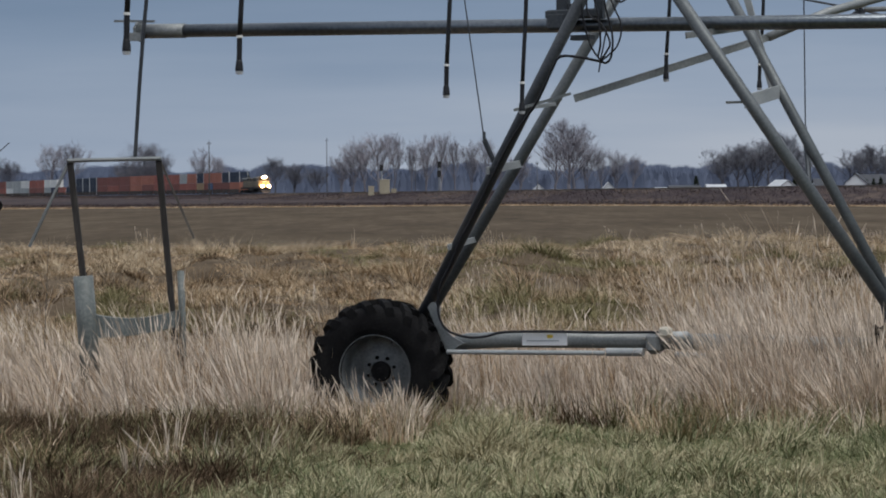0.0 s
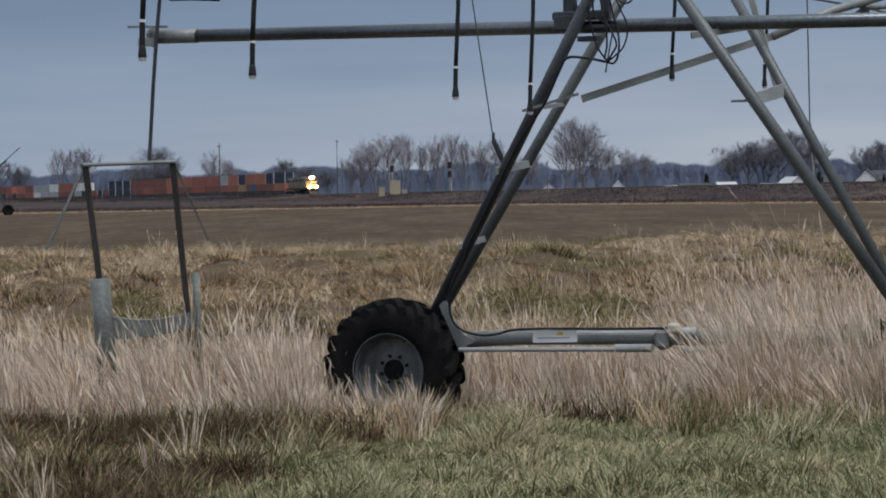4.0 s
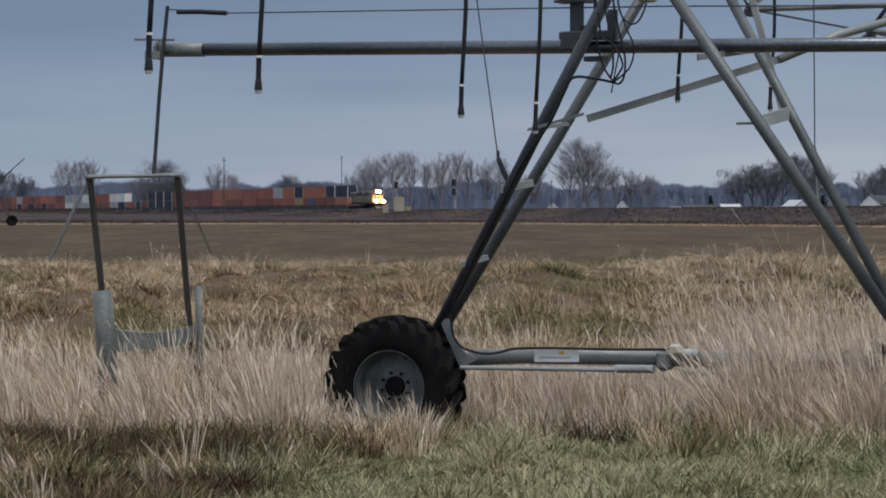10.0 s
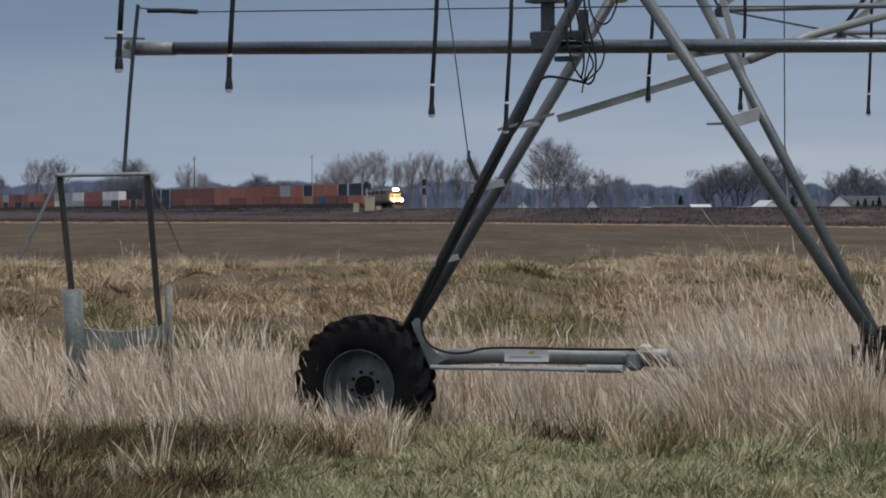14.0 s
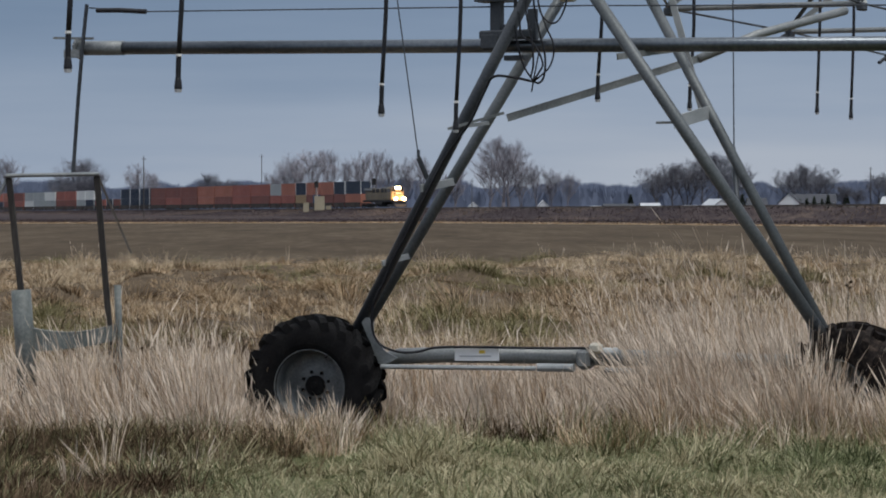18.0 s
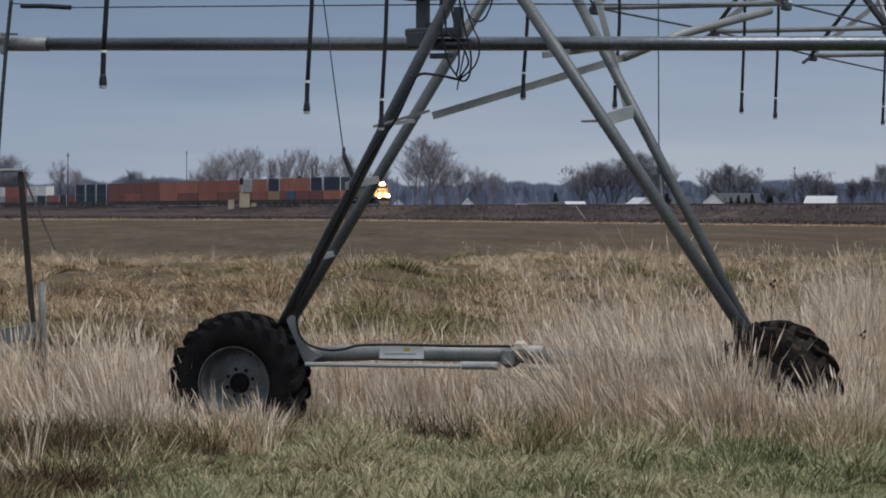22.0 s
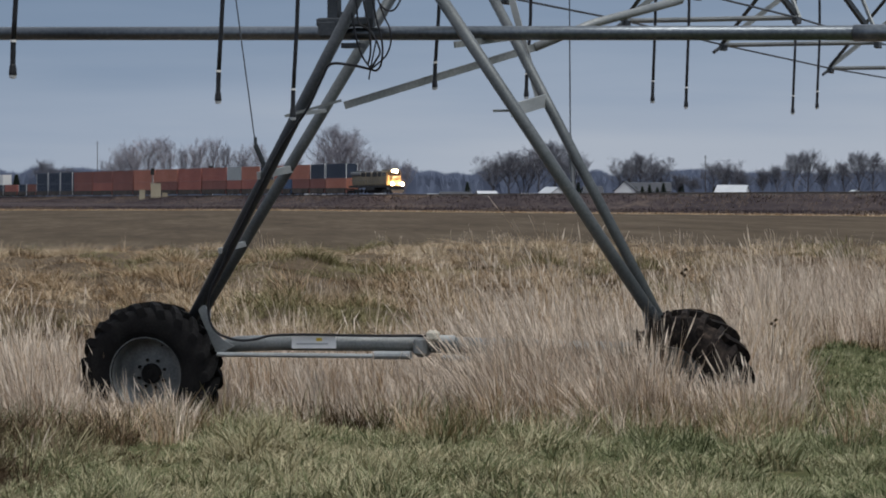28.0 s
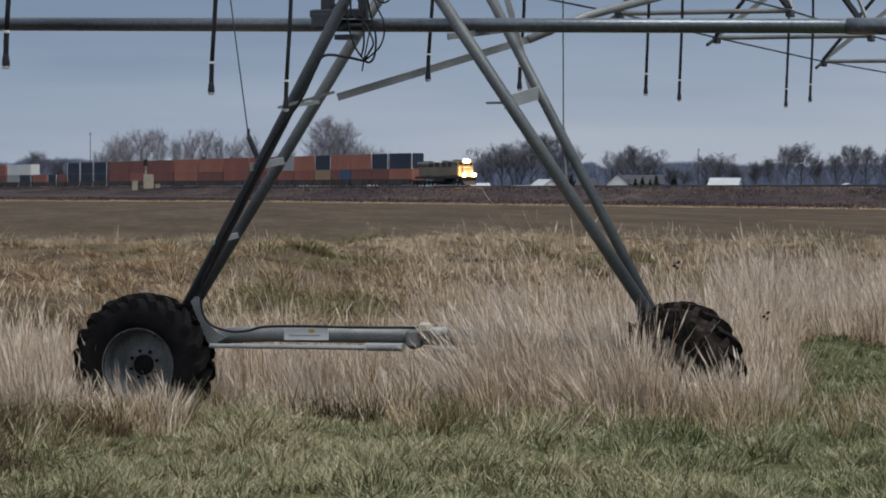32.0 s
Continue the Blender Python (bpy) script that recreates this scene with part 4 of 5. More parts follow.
    # guy wires with their turnbuckles
    for a, b, c in (((-1.45, -0.3, 4.1), (-1.20, -0.3, 2.41), (-1.13, -0.24, 2.20)), ((1.17, 0.55, 4.2), (1.25, 0.36, 2.42), (1.36, 0.12, 2.05))):
        part("guy_wire", Shape().tube([a, b], 0.0055, 5), GALV_DARK, t, "thin guy wire")
        part("turnbuckle", Shape().tube([b, c], 0.022, 8).tube([Vector(b) + Vector((0, 0, 0.06)), b], 0.014, 6), GALV_DARK, t, "turnbuckle")
    return t


build_tower()


def hose_drop(parent, at, top, tip, sway):
    """A drop hose with its weight and nozzle, hanging from the gooseneck at top."""
    x, y = at
    lean = -0.008 if y < 3 else 0.004
    a, b = Vector((x - lean * (top - tip), y, top)), Vector((x + sway, y, tip + 0.20))
    mid = (a + b) / 2 + Vector((0.02, 0, 0))
    ho = part("drop_hose", Shape().tube(curve_points([a, mid, b], 4), 0.0155, 8), HOSE, parent, "black drop hose", True)
    c = Vector((x + sway - 0.004, y, tip))
    part("hose_clamp", Shape().tube([b + Vector((0, 0, 0.005)), b + Vector((0, 0, 0.02))], 0.0185, 8), WHITE_PLASTIC, ho, "white fitting")
    part("hose_weight", Shape().tube([b, c + Vector((0, 0, 0.075))], 0.0165, 10), HOSE, ho, "dark slip weight")
    part("nozzle", Shape().turn([(0.012, 0.085), (0.019, 0.07), (0.0235, 0.03), (0.0235, 0.012), (0.0, 0.010)], 10, Matrix.Translation(c)), HOSE, ho, "black spray nozzle")
    part("nozzle_cup", Shape().turn([(0.023, 0.013), (0.019, -0.006), (0.0, -0.008)], 10, Matrix.Translation(c)), CLEAR_CUP, ho, "pale nozzle plate")


def build_span():
    s = thing("irrigation_span", TOWER, "galvanised water pipe span with truss rods and black drop hoses", "irrigation span")
    crest = [(0.15, -8.6, 4.05), (0.15, -4, 4.15), (0.15, 0, 4.22), (0.15, 5.2, 4.9), (0.15, 9, 5.0), (0.15, 12.6, 4.98), (0.15, 16.6, 4.95), (0.15, 20.6, 4.9), (0.15, 24.6, 4.8), (0.15, 28.6, 4.7), (0.15, 33, 4.45)]
    part("water_pipe", Shape().tube(crest, 0.085, 14), PIPE, s, "galvanised water pipe", True)
    rows = [(5.2, 3.95), (9.0, 3.935), (12.9, 3.86), (18.4, 3.80), (23.6, 3.80), (28.6, 3.80)]
    left = [Vector((-1.1, v, z)) for v, z in rows]
    right = [Vector((0.82, v + 0.1, z)) for v, z in rows]
    for (v, z), l, r in zip(rows, left, right):
        part("spreader", Shape().tube([l + Vector((0.05, 0, 0)), r], 0.028, 8), GALV, s, "truss spreader")
        top = max(4.9, z + 1.1)
        for p, k in ((l, -1), (r, 1)):
            for dv in (-0.9, 0.9):
                # near strut of each pair is a shaded copy of the same steel
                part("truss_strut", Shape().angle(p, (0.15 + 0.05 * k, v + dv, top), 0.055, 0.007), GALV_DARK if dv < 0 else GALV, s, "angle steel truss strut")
            part("truss_knuckle", Shape().box(p + Vector((0, 0, -0.03)), (0.07, 0.16, 0.08), None, 0.01), GALV_DARK, s)
    for line in (left, right):
        pts = [Vector((0.15, 0.8, 4.3))] + line + [Vector((0.15, 33, 4.4))]
        for a, b in zip(pts, pts[1:]):
            part("truss_rod", Shape().tube([a, b], 0.0125, 6), GALV_DARK, s, "truss rod")
    for p in (left[1], left[2], left[3]):
        part("truss_foot", Shape().tube([p, p + Vector((-0.04, -0.28, -0.10))], 0.022, 6), GALV_DARK, s)
    drops = [((0.25, -7.7), 2.755), ((0.12, -6.3), 2.70), ((0.15, -3.65), 2.63), ((0.15, -2.45), 2.55), ((0.15, 0.27), 2.86), ((0.15, 2.42), 2.855), ((0.13, 6.16), 2.93), ((0.15, 7.25), 2.905), ((0.15, 11.6), 2.96), ((0.18, 12.64), 3.05), ((0.15, 18.0), 3.0), ((0.15, 19.2), 3.05)]
    for at, tip in drops:
        v = at[1]
        top = 4.1 if v < 3 else 4.8
        hose_drop(s, at, top, tip, -0.02)
        part("gooseneck", Shape().tube(curve_points([(0.15, v, top + 0.1), (0.2, v, top + 0.3), (at[0] + 0.08, v, top + 0.22), (at[0] + 0.03, v, top - 0.02)], 4), 0.02, 8), GALV, s)
    return s


build_span()


def build_barrier():
    b = thing("pivot_stop", pose(-2.60, 24.0, 0.0), "leaning wooden pivot stop frame with plastic post sleeves", "barrier")
    for x0, x1, n in ((-0.439, -0.205, 0), (0.312, 0.495, 1)):
        part("post", Shape().beam((x1, 0.02, 0.0), (x0, 0, 2.29), 0.05, 0.055, (0, 1, 0)), POST_WOOD, b, "dark weathered wooden post")
    part("top_bar", Shape().tube([(-0.455, -0.03, 2.280), (0.335, -0.03, 2.294)], 0.017, 8), GALV, b, "thin grey top bar")
    part("post_sleeve", Shape().tube([(-0.330, -0.05, 1.305), (-0.305, -0.05, 0.95), (-0.265, -0.05, 0.3)], 0.084, 18), BLUE_PLASTIC, b, "grey plastic post sleeve", True)
    part("post_sleeve", Shape().tube([(0.480, 0.10, 1.34), (0.505, 0.10, 0.3)], 0.030, 12), BLUE_PLASTIC, b, "grey plastic post sleeve", True)
    sag = Shape()
    for k in range(12):
        t0, t1 = k / 12, (k + 1) / 12
        pts = []
        for t in (t0, t1):
            x = -0.25 + 0.72 * t
            top = 0.98 - 0.05 * math.sin(math.pi * t) + 0.03 * t
            h = 0.20 - 0.06 * t - 0.03 * math.sin(math.pi * t)
            pts.append((x, top, h))
        for y in (-0.06, 0.05):
            sag.add([(pts[0][0], y, pts[0][1] - pts[0][2]), (pts[1][0], y, pts[1][1] - pts[1][2]), (pts[1][0], y, pts[1][1]), (pts[0][0], y, pts[0][1])], [(0, 1, 2, 3)])
        sag.add([(pts[0][0], -0.06, pts[0][1]), (pts[1][0], -0.06, pts[1][1]), (pts[1][0], 0.05, pts[1][1]), (pts[0][0], 0.05, pts[0][1])], [(0, 1, 2, 3)])
    part("bumper_pipe", sag, BLUE_PLASTIC, b, "sagging grey plastic bumper", True)
    part("brace", Shape().beam((-0.445, 0.0, 2.27), (-0.795, 0.05, 1.555), 0.026, 0.022), GALV, b, "thin slanting metal brace")
    part("brace", Shape().beam((0.335, 0.0, 2.25), (0.60, 0.05, 1.615), 0.017, 0.017), OLD_WOOD, b, "slanting wooden brace")
    k = thing("weed_stalk", pose(-3.42, 25.0, 0), "tall thin dry weed stalk beside the pivot stop", "weed")
    part("stem", Shape().tube([(0, 0, -0.05), (0.02, 0, 0.8), (0.06, 0, 1.62)], 0.007, 5, True, 0.002), OLD_WOOD, k)
    for z, x in ((1.1, 0.09), (1.25, -0.08), (1.4, 0.07), (1.5, -0.05)):
        part("side_shoot", Shape().tube([(0.04, 0, z - 0.12), (0.04 + x, 0.02, z + 0.08)], 0.006, 4, True, 0.002), TAWNY, k)

    for x, y, z in ((4.64, 26.69, 1.28), (5.30, 25.62, 0.84)):
        k = thing("weed_stalk", pose(x, y, 0), "thin weed stalk with dark curled dead leaves", "weed")
        part("stem", Shape().tube([(-0.03, 0, -0.05), (0, 0, z)], 0.006, 5, True, 0.003), OLD_WOOD, k)
        for dx, dz in ((0.022, 0.0), (-0.018, -0.035), (0.015, -0.055)):
            part("dead_leaf", Shape().add([(0, 0, z + dz), (dx, -0.02, z + dz + 0.024), (dx * 2, 0.0, z + dz + 0.007), (dx, 0.015, z + dz - 0.014)], [(0, 1, 2, 3)]), DEAD, k, "dark curled dead leaf")


build_barrier()


# ---- railway ----
HEAD = math.degrees(math.atan2(WAY.y, WAY.x))
TIE = mat("tie_wood", [(0.05, 0.042, 0.036), (0.09, 0.075, 0.062)], 0.95, 0, 2, 20)
RAILSTEEL = mat("rail_steel", [(0.10, 0.075, 0.06), (0.17, 0.14, 0.12)], 0.5, 0.6, 1, 12)


def build_track():
    t = thing("railway_track", pose(*track(0), 0, 0, HEAD), "single railway track on a low embankment", "railway", kind="structure")
    for off in (-0.72, 0.72):
        part("rail", Shape().beam((-1100, off, -0.09 - 1100 * WAY.z), (320, off, -0.09 + 320 * WAY.z), 0.075, 0.17), RAILSTEEL, t, "rusty steel rail")
    ties = Shape()
    for k in range(0, 900):
        ties.box((-360 + 0.75 * k, 0, -0.24 + (-360 + 0.75 * k) * WAY.z), (0.22, 2.6, 0.16))
    tagged(part("ties", ties, TIE, t), kind="stuff")


build_track()

PAINT = {
    "orange": mat("orange_container_paint", [(0.29, 0.11, 0.075), (0.37, 0.15, 0.104), (0.45, 0.188, 0.134)], 0.6, 0, 0.25, 3),
    "red": mat("red_container_paint", [(0.24, 0.086, 0.07), (0.31, 0.112, 0.088), (0.37, 0.142, 0.112)], 0.6, 0, 0.25, 3),
    "rust": mat("rust_red_container_paint", [(0.185, 0.078, 0.066), (0.25, 0.102, 0.085)], 0.65, 0, 0.25, 3),
    "navy": mat("navy_container_paint", [(0.02, 0.03, 0.05), (0.035, 0.05, 0.08)], 0.5, 0, 0.25, 3),
    "blue": mat("blue_container_paint", [(0.05, 0.09, 0.17), (0.08, 0.13, 0.23)], 0.5, 0, 0.25, 3),
    "grey": mat("pale_grey_container_paint", [(0.30, 0.33, 0.33), (0.42, 0.44, 0.44)], 0.55, 0, 0.25, 3),
    "white": mat("white_container_paint", [(0.60, 0.62, 0.60), (0.74, 0.75, 0.72)], 0.5, 0, 0.25, 3),
    "tan": mat("tan_container_paint", [(0.30, 0.21, 0.12), (0.40, 0.29, 0.17)], 0.6, 0, 0.25, 3),
}
CARPAINT = mat("well_car_paint", [(0.035, 0.028, 0.025), (0.07, 0.056, 0.047), (0.13, 0.108, 0.09)], 0.8, 0, 0.4, 4)
TRUCK = mat("truck_black", [(0.015, 0.015, 0.016), (0.035, 0.033, 0.032)], 0.7, 0.2, 1, 8)
LOCO_YELLOW = mat("locomotive_yellow", [(0.14, 0.11, 0.065), (0.185, 0.147, 0.09), (0.235, 0.19, 0.12)], 0.5, 0, 0.4, 4)
LOCO_GREY = mat("locomotive_grey", [(0.08, 0.085, 0.09), (0.14, 0.145, 0.15)], 0.6, 0, 0.6, 5)
LOCO_DARK = mat("locomotive_underframe", [(0.02, 0.02, 0.022), (0.045, 0.043, 0.042)], 0.7, 0.1, 0.6, 5)
GLASS = mat("cab_glass", [(0.01, 0.012, 0.014), (0.02, 0.022, 0.025)], 0.08, 0, 1, 5)
HEADLIGHT = glow("headlight", (1.0, 0.60, 0.28), 480.0)
DITCH = glow("ditch_light", (1.0, 0.56, 0.24), 400.0)

PACE, NOSE_AT_END = 9.085, 0.0
MOVING = []


def rides(ob, behind):
    """ob keeps its place, so many metres behind the locomotive's nose."""
    MOVING.append((ob, behind))
    return ob


def corrugated(length, high, wide):
    """The ribbed walls and roof of a container, its near end at x = 0 and running back along -x."""
    s = Shape()
    n = int(length / 0.28)
    xs, deep = [], []
    for k in range(n):
        for q, d in ((0.0, 0.0), (0.3, 0.0), (0.45, 0.035), (0.85, 0.035)):
            xs.append(-length * (k + q) / n)
            deep.append(d)
    xs.append(-length)
    deep.append(0.0)
    for sgn in (-1, 1):
        v, f = [], []
        for x, d in zip(xs, deep):
            y = sgn * (wide / 2 - 0.02 - d)
            v += [(x, y, 0.12), (x, y, high - 0.06)]
        for k in range(len(xs) - 1):
            q = (2 * k, 2 * k + 2, 2 * k + 3, 2 * k + 1)
            f.append(q if sgn > 0 else q[::-1])
        s.add(v, f)
    s.box((-length / 2, 0, high - 0.05), (length - 0.04, wide - 0.06, 0.04))
    s.box((-length / 2, 0, 0.08), (length - 0.04, wide - 0.08, 0.10))
    for x in (-0.03, -length + 0.03):
        s.box((x, 0, high / 2), (0.03, wide - 0.1, high - 0.1))
    return s


def frame_of(length, high, wide):
    """Four corner posts, and the top and the bottom ring of rails."""
    posts, rings = [], []
    for x in (-0.08, -length + 0.08):
        for y in (-wide / 2 + 0.08, wide / 2 - 0.08):
            posts.append(Shape().box((x, y, high / 2), (0.2, 0.2, high + 0.02)))
    for z in (0.08, high - 0.06):
        s = Shape()
        for y in (-wide / 2 + 0.05, wide / 2 - 0.05):
            s.box((-length / 2, y, z), (length, 0.10, 0.13))
        for x in (-0.05, -length + 0.05):
            s.box((x, 0, z), (0.11, wide - 0.1, 0.13))
        rings.append(s)
    return posts, rings


CONTAINERS = {}


def container(behind, length, color, upper):
    high, wide = 2.88, 2.44
    key = (length, color)
    words = {"orange": "orange", "red": "red", "rust": "rust-red", "navy": "dark navy", "blue": "blue", "grey": "pale grey", "white": "white", "tan": "tan"}[color]
    if key not in CONTAINERS:
        posts, rails = frame_of(length, high, wide)
        CONTAINERS[key] = (corrugated(length, high, wide).mesh("shell", PAINT[color]), [q.mesh("rail_frame", PAINT[color]) for q in rails], [q.mesh("corner_post", PAINT["white"] if color == "navy" else PAINT[color]) for q in posts])
        door = Shape().box((0.012, 0, high / 2), (0.03, 1.1, high - 0.3))
        for q in (-0.25, 0.25):
            door.box((0.035, q, high / 2), (0.05, 0.05, high - 0.35))
        CONTAINERS[key] += (door.mesh("end_door", PAINT[color]),)
    walls, fr, posts, door = CONTAINERS[key]
    size = "long" if length > 13 else "short" if length < 8 else "mid-length"
    ob = thing("container", Matrix(), f"{size} {words} corrugated container {'stacked on top' if upper else 'low in a well car'}", "container", "containers on the train")
    part("shell", walls, None, ob)
    for q in fr:
        part("rail_frame", q, None, ob)
    for q in posts:
        part("corner_post", q, None, ob, "white corner post" if color == "navy" else "")
    for y in (-0.6, 0.6):
        part("end_door", door, None, ob).location = (0, y, 0)
    ob["lift"] = 3.24 if upper else 0.34
    return rides(ob, behind)


WHEELSET = Shape()
for yy in (-0.75, 0.75):
    WHEELSET.turn([(0.0, -0.06), (0.40, -0.06), (0.46, -0.05), (0.42, 0.06), (0.0, 0.06)], 16, pose(0, yy, 0, 90, 0, 0))
WHEELSET.tube([(0, -0.75, 0), (0, 0.75, 0)], 0.08, 8)
WHEELSET_MESH = WHEELSET.mesh("wheelset", TRUCK)


def bogie(parent, x, base, rise=0.46):
    s = Shape()
    for y in (-1.0, 1.0):
        s.beam((x - base / 2 - 0.3, y, rise), (x + base / 2 + 0.3, y, rise), 0.16, 0.20)
        s.box((x, y, rise + 0.10), (base * 0.55, 0.2, 0.42), None, 0.05)
        for q in (-base / 2, base / 2):
            s.box((x + q, y, rise), (0.36, 0.22, 0.34), None, 0.05)
    s.box((x, 0, rise + 0.15), (0.4, 2.1, 0.25))
    b = part("bogie", s, TRUCK, parent, "black bogie")
    for q in (-base / 2, base / 2):
        w = part("wheelset", WHEELSET_MESH, None, b)
        w.matrix_basis = pose(x + q, 0, rise)
    return b


WELLS = {}


def well_car(behind, length):
    L = length + 1.1
    c = thing("well_car", Matrix(), "dusty brown well car under stacked containers", "railway car", "well cars of the train")
    if length not in WELLS:
        s = Shape()
        for y in (-1.36, 1.36):
            s.beam((-0.3, y, 0.78), (-length + 0.3, y, 0.78), 0.14, 0.98)
            s.beam((0.4, y, 1.2), (-length - 0.4, y, 1.2), 0.2, 0.16)
            n = int(length / 1.4)
            for k in range(n):
                s.box((-0.5 - (length - 1.0) * k / (n - 1), y * 1.06, 0.76), (0.10, 0.10, 0.92))
        s.box((-length / 2, 0, 0.28), (length - 0.6, 2.5, 0.10))
        for x in (0.45, -length - 0.45):
            s.box((x, 0, 1.02), (1.3, 2.4, 0.22), None, 0.05)
        WELLS[length] = s.mesh("well_body", CARPAINT)
    part("well_body", WELLS[length], None, c)
    bogie(c, 0.55, 1.7)
    c["lift"] = 0.0
    return rides(c, behind)


def build_train():
    # metres behind the nose, length, lower and upper colours
    units = [(23.6, 11.0, "orange", "navy"), (35.2, 8.0, "rust", "navy"), (43.8, 9.8, "rust", "orange"), (54.2, 5.0, "blue", "orange"), (59.5, 4.9, "rust", "orange"), (64.6, 8.4, "tan", "navy"), (73.7, 11.0, "red", "orange"), (85.2, 9.0, "red", "grey")]
    at = 95.0
    for low, top in (("rust", "red"), ("red", "red"), ("rust", "orange"), ("orange", "orange"), ("rust", "rust"), ("red", "rust"), ("rust", "rust")):
        units.append((at, 16.2, low, top))
        at += 17.0
    units += [(214.8, 11.0, "navy", "navy"), (226.4, 11.0, "navy", "navy"), (238.0, 11.0, "navy", "navy"), (250.2, 8.0, "rust", ""), (259.4, 8.0, "navy", ""), (269.2, 12.8, "red", ""), (284.0, 11.5, "navy", "white"), (296.4, 11.5, "grey", "white"), (310.0, 13.5, "rust", "red"), (324.6, 13.0, "rust", "red"), (339.0, 16.2, "grey", "white"), (356.2, 16.2, "grey", "grey"), (373.4, 14.0, "white", "grey"), (390, 16.2, "red", "rust"), (407, 16.2, "rust", "orange"), (424, 11.0, "navy", "")]
    at = 436
    pick = random.Random(4)
    while at < 640:
        length = pick.choice((11.0, 11.0, 16.2))
        units.append((at, length, pick.choice(("red", "orange", "rust", "navy")), pick.choice(("red", "orange", "rust", "rust", "grey", ""))))
        at += length + 0.9
    for at, length, low, top in units:
        well_car(at, length)
        container(at, length, low, False)
        if top:
            container(at, length, top, True)


build_train()


def build_locomotive():
    e = thing("locomotive", Matrix(), "yellow and grey diesel locomotive with bright headlights", "locomotive")
    # underframe, walkway, pilot
    u = Shape().box((-11.1, 0, 1.45), (21.4, 2.9, 0.42), None, 0.1)
    u.box((-0.75, 0, 0.85), (0.5, 2.9, 1.0), None, 0.1)
    u.add([(-0.5, -1.4, 0.9), (-0.5, 1.4, 0.9), (-0.05, 0.9, 0.15), (-0.05, -0.9, 0.15), (-0.5, 1.4, 0.15), (-0.5, -1.4, 0.15)], [(0, 3, 2, 1), (0, 5, 3), (1, 2, 4), (3, 5, 4, 2)])
    part("underframe", u, LOCO_DARK, e, "black underframe and pilot plough")
    part("side_sill", Shape().box((-11.1, 1.47, 1.50), (20.6, 0.03, 0.30)).box((-11.1, -1.47, 1.50), (20.6, 0.03, 0.30)), LOCO_DARK, e, "dark side sill")
    part("fuel_tank", Shape().tube([(-8.7, 0, 0.85), (-13.5, 0, 0.85)], 0.72, 12).box((-11.1, 0, 1.0), (4.8, 2.7, 0.75), None, 0.2), LOCO_DARK, e)
    # nose and cab
    n = Shape()
    ring = [(-0.95, 1.66), (-0.95, 3.05), (-1.15, 3.25), (-2.1, 3.4), (-2.1, 1.66)]
    for y in (-0.85, 0.85):
        n.add([(x, y, z) for x, z in ring], [(0, 1, 2, 3, 4) if y < 0 else (4, 3, 2, 1, 0)])
    for (x0, z0), (x1, z1) in zip(ring, ring[1:] + ring[:1]):
        n.add([(x0, -0.85, z0), (x0, 0.85, z0), (x1, 0.85, z1), (x1, -0.85, z1)], [(0, 1, 2, 3)])
    part("nose", n, LOCO_YELLOW, e, "short yellow nose")
    cab = part("cab", Shape().box((-3.6, 0, 3.1), (3.1, 3.05, 2.85), None, 0.22), LOCO_YELLOW, e, "yellow cab")
    part("cab_roof", Shape().box((-3.6, 0, 4.62), (3.2, 2.7, 0.22), None, 0.2), LOCO_GREY, cab, "grey cab roof")
    for y in (-1.0, 0.0, 1.0):
        part("windscreen", Shape().box((-2.04, y, 3.92), (0.03, 0.72, 0.55), None, 0.02), GLASS, cab, "dark windscreen")
    for y in (-1.53, 1.53):
        for x in (-2.9, -4.0):
            part("side_window", Shape().box((x, y, 3.85), (0.75, 0.03, 0.62), None, 0.02), GLASS, cab, "dark side window")
    # long hood
    hood = part("hood", Shape().box((-13.4, 0, 2.95), (15.6, 1.95, 2.6), None, 0.16), LOCO_YELLOW, e, "long yellow engine hood")
    for k in range(9):
        for y in (-0.99, 0.99):
            part("hood_door", Shape().box((-6.6 - 1.15 * k, y, 2.55), (1.0, 0.03, 1.5), None, 0.01), LOCO_YELLOW, hood)
    part("radiator_wing", Shape().box((-18.9, 0, 3.95), (4.6, 2.75, 0.75), None, 0.2), LOCO_GREY, hood, "wide grey radiator housing")
    for x in (-6.8, -9.4, -12.6, -15.2):
        for y in (-1.0, 1.0):
            part("grille", Shape().box((x, y, 3.80), (2.1, 0.05, 0.85), None, 0.02), LOCO_DARK, hood, "dark intake grille")
    part("exhaust_stack", Shape().box((-11.0, 0, 4.42), (1.6, 0.8, 0.35), None, 0.08), LOCO_GREY, hood)
    for x in (-17.6, -18.9, -20.2):
        part("roof_fan", Shape().turn([(0.62, 0), (0.62, 0.16), (0.0, 0.2)], 18, pose(x, 0, 4.32)), LOCO_DARK, hood, "round roof fan")
    part("dynamic_brake", Shape().box((-7.6, 0, 4.36), (4.2, 1.6, 0.25), None, 0.1), LOCO_GREY, hood)
    for y in (-1.42, 1.42):
        r = Shape().tube([(-5.8, y, 2.68), (-21.4, y, 2.68)], 0.03, 6)
        for k in range(11):
            r.tube([(-5.8 - 1.56 * k, y, 1.66), (-5.8 - 1.56 * k, y, 2.68)], 0.025, 6)
        part("handrail", r, LOCO_GREY, e)
    part("front_railing", Shape().tube([(-0.6, -1.3, 1.66), (-0.6, -1.3, 2.7), (-0.6, 1.3, 2.7), (-0.6, 1.3, 1.66)], 0.03, 6), LOCO_GREY, e)
    for x in (-3.7, -18.4):
        b = bogie(e, x, 3.6, 0.53)
        w = part("wheelset", WHEELSET_MESH, None, b)
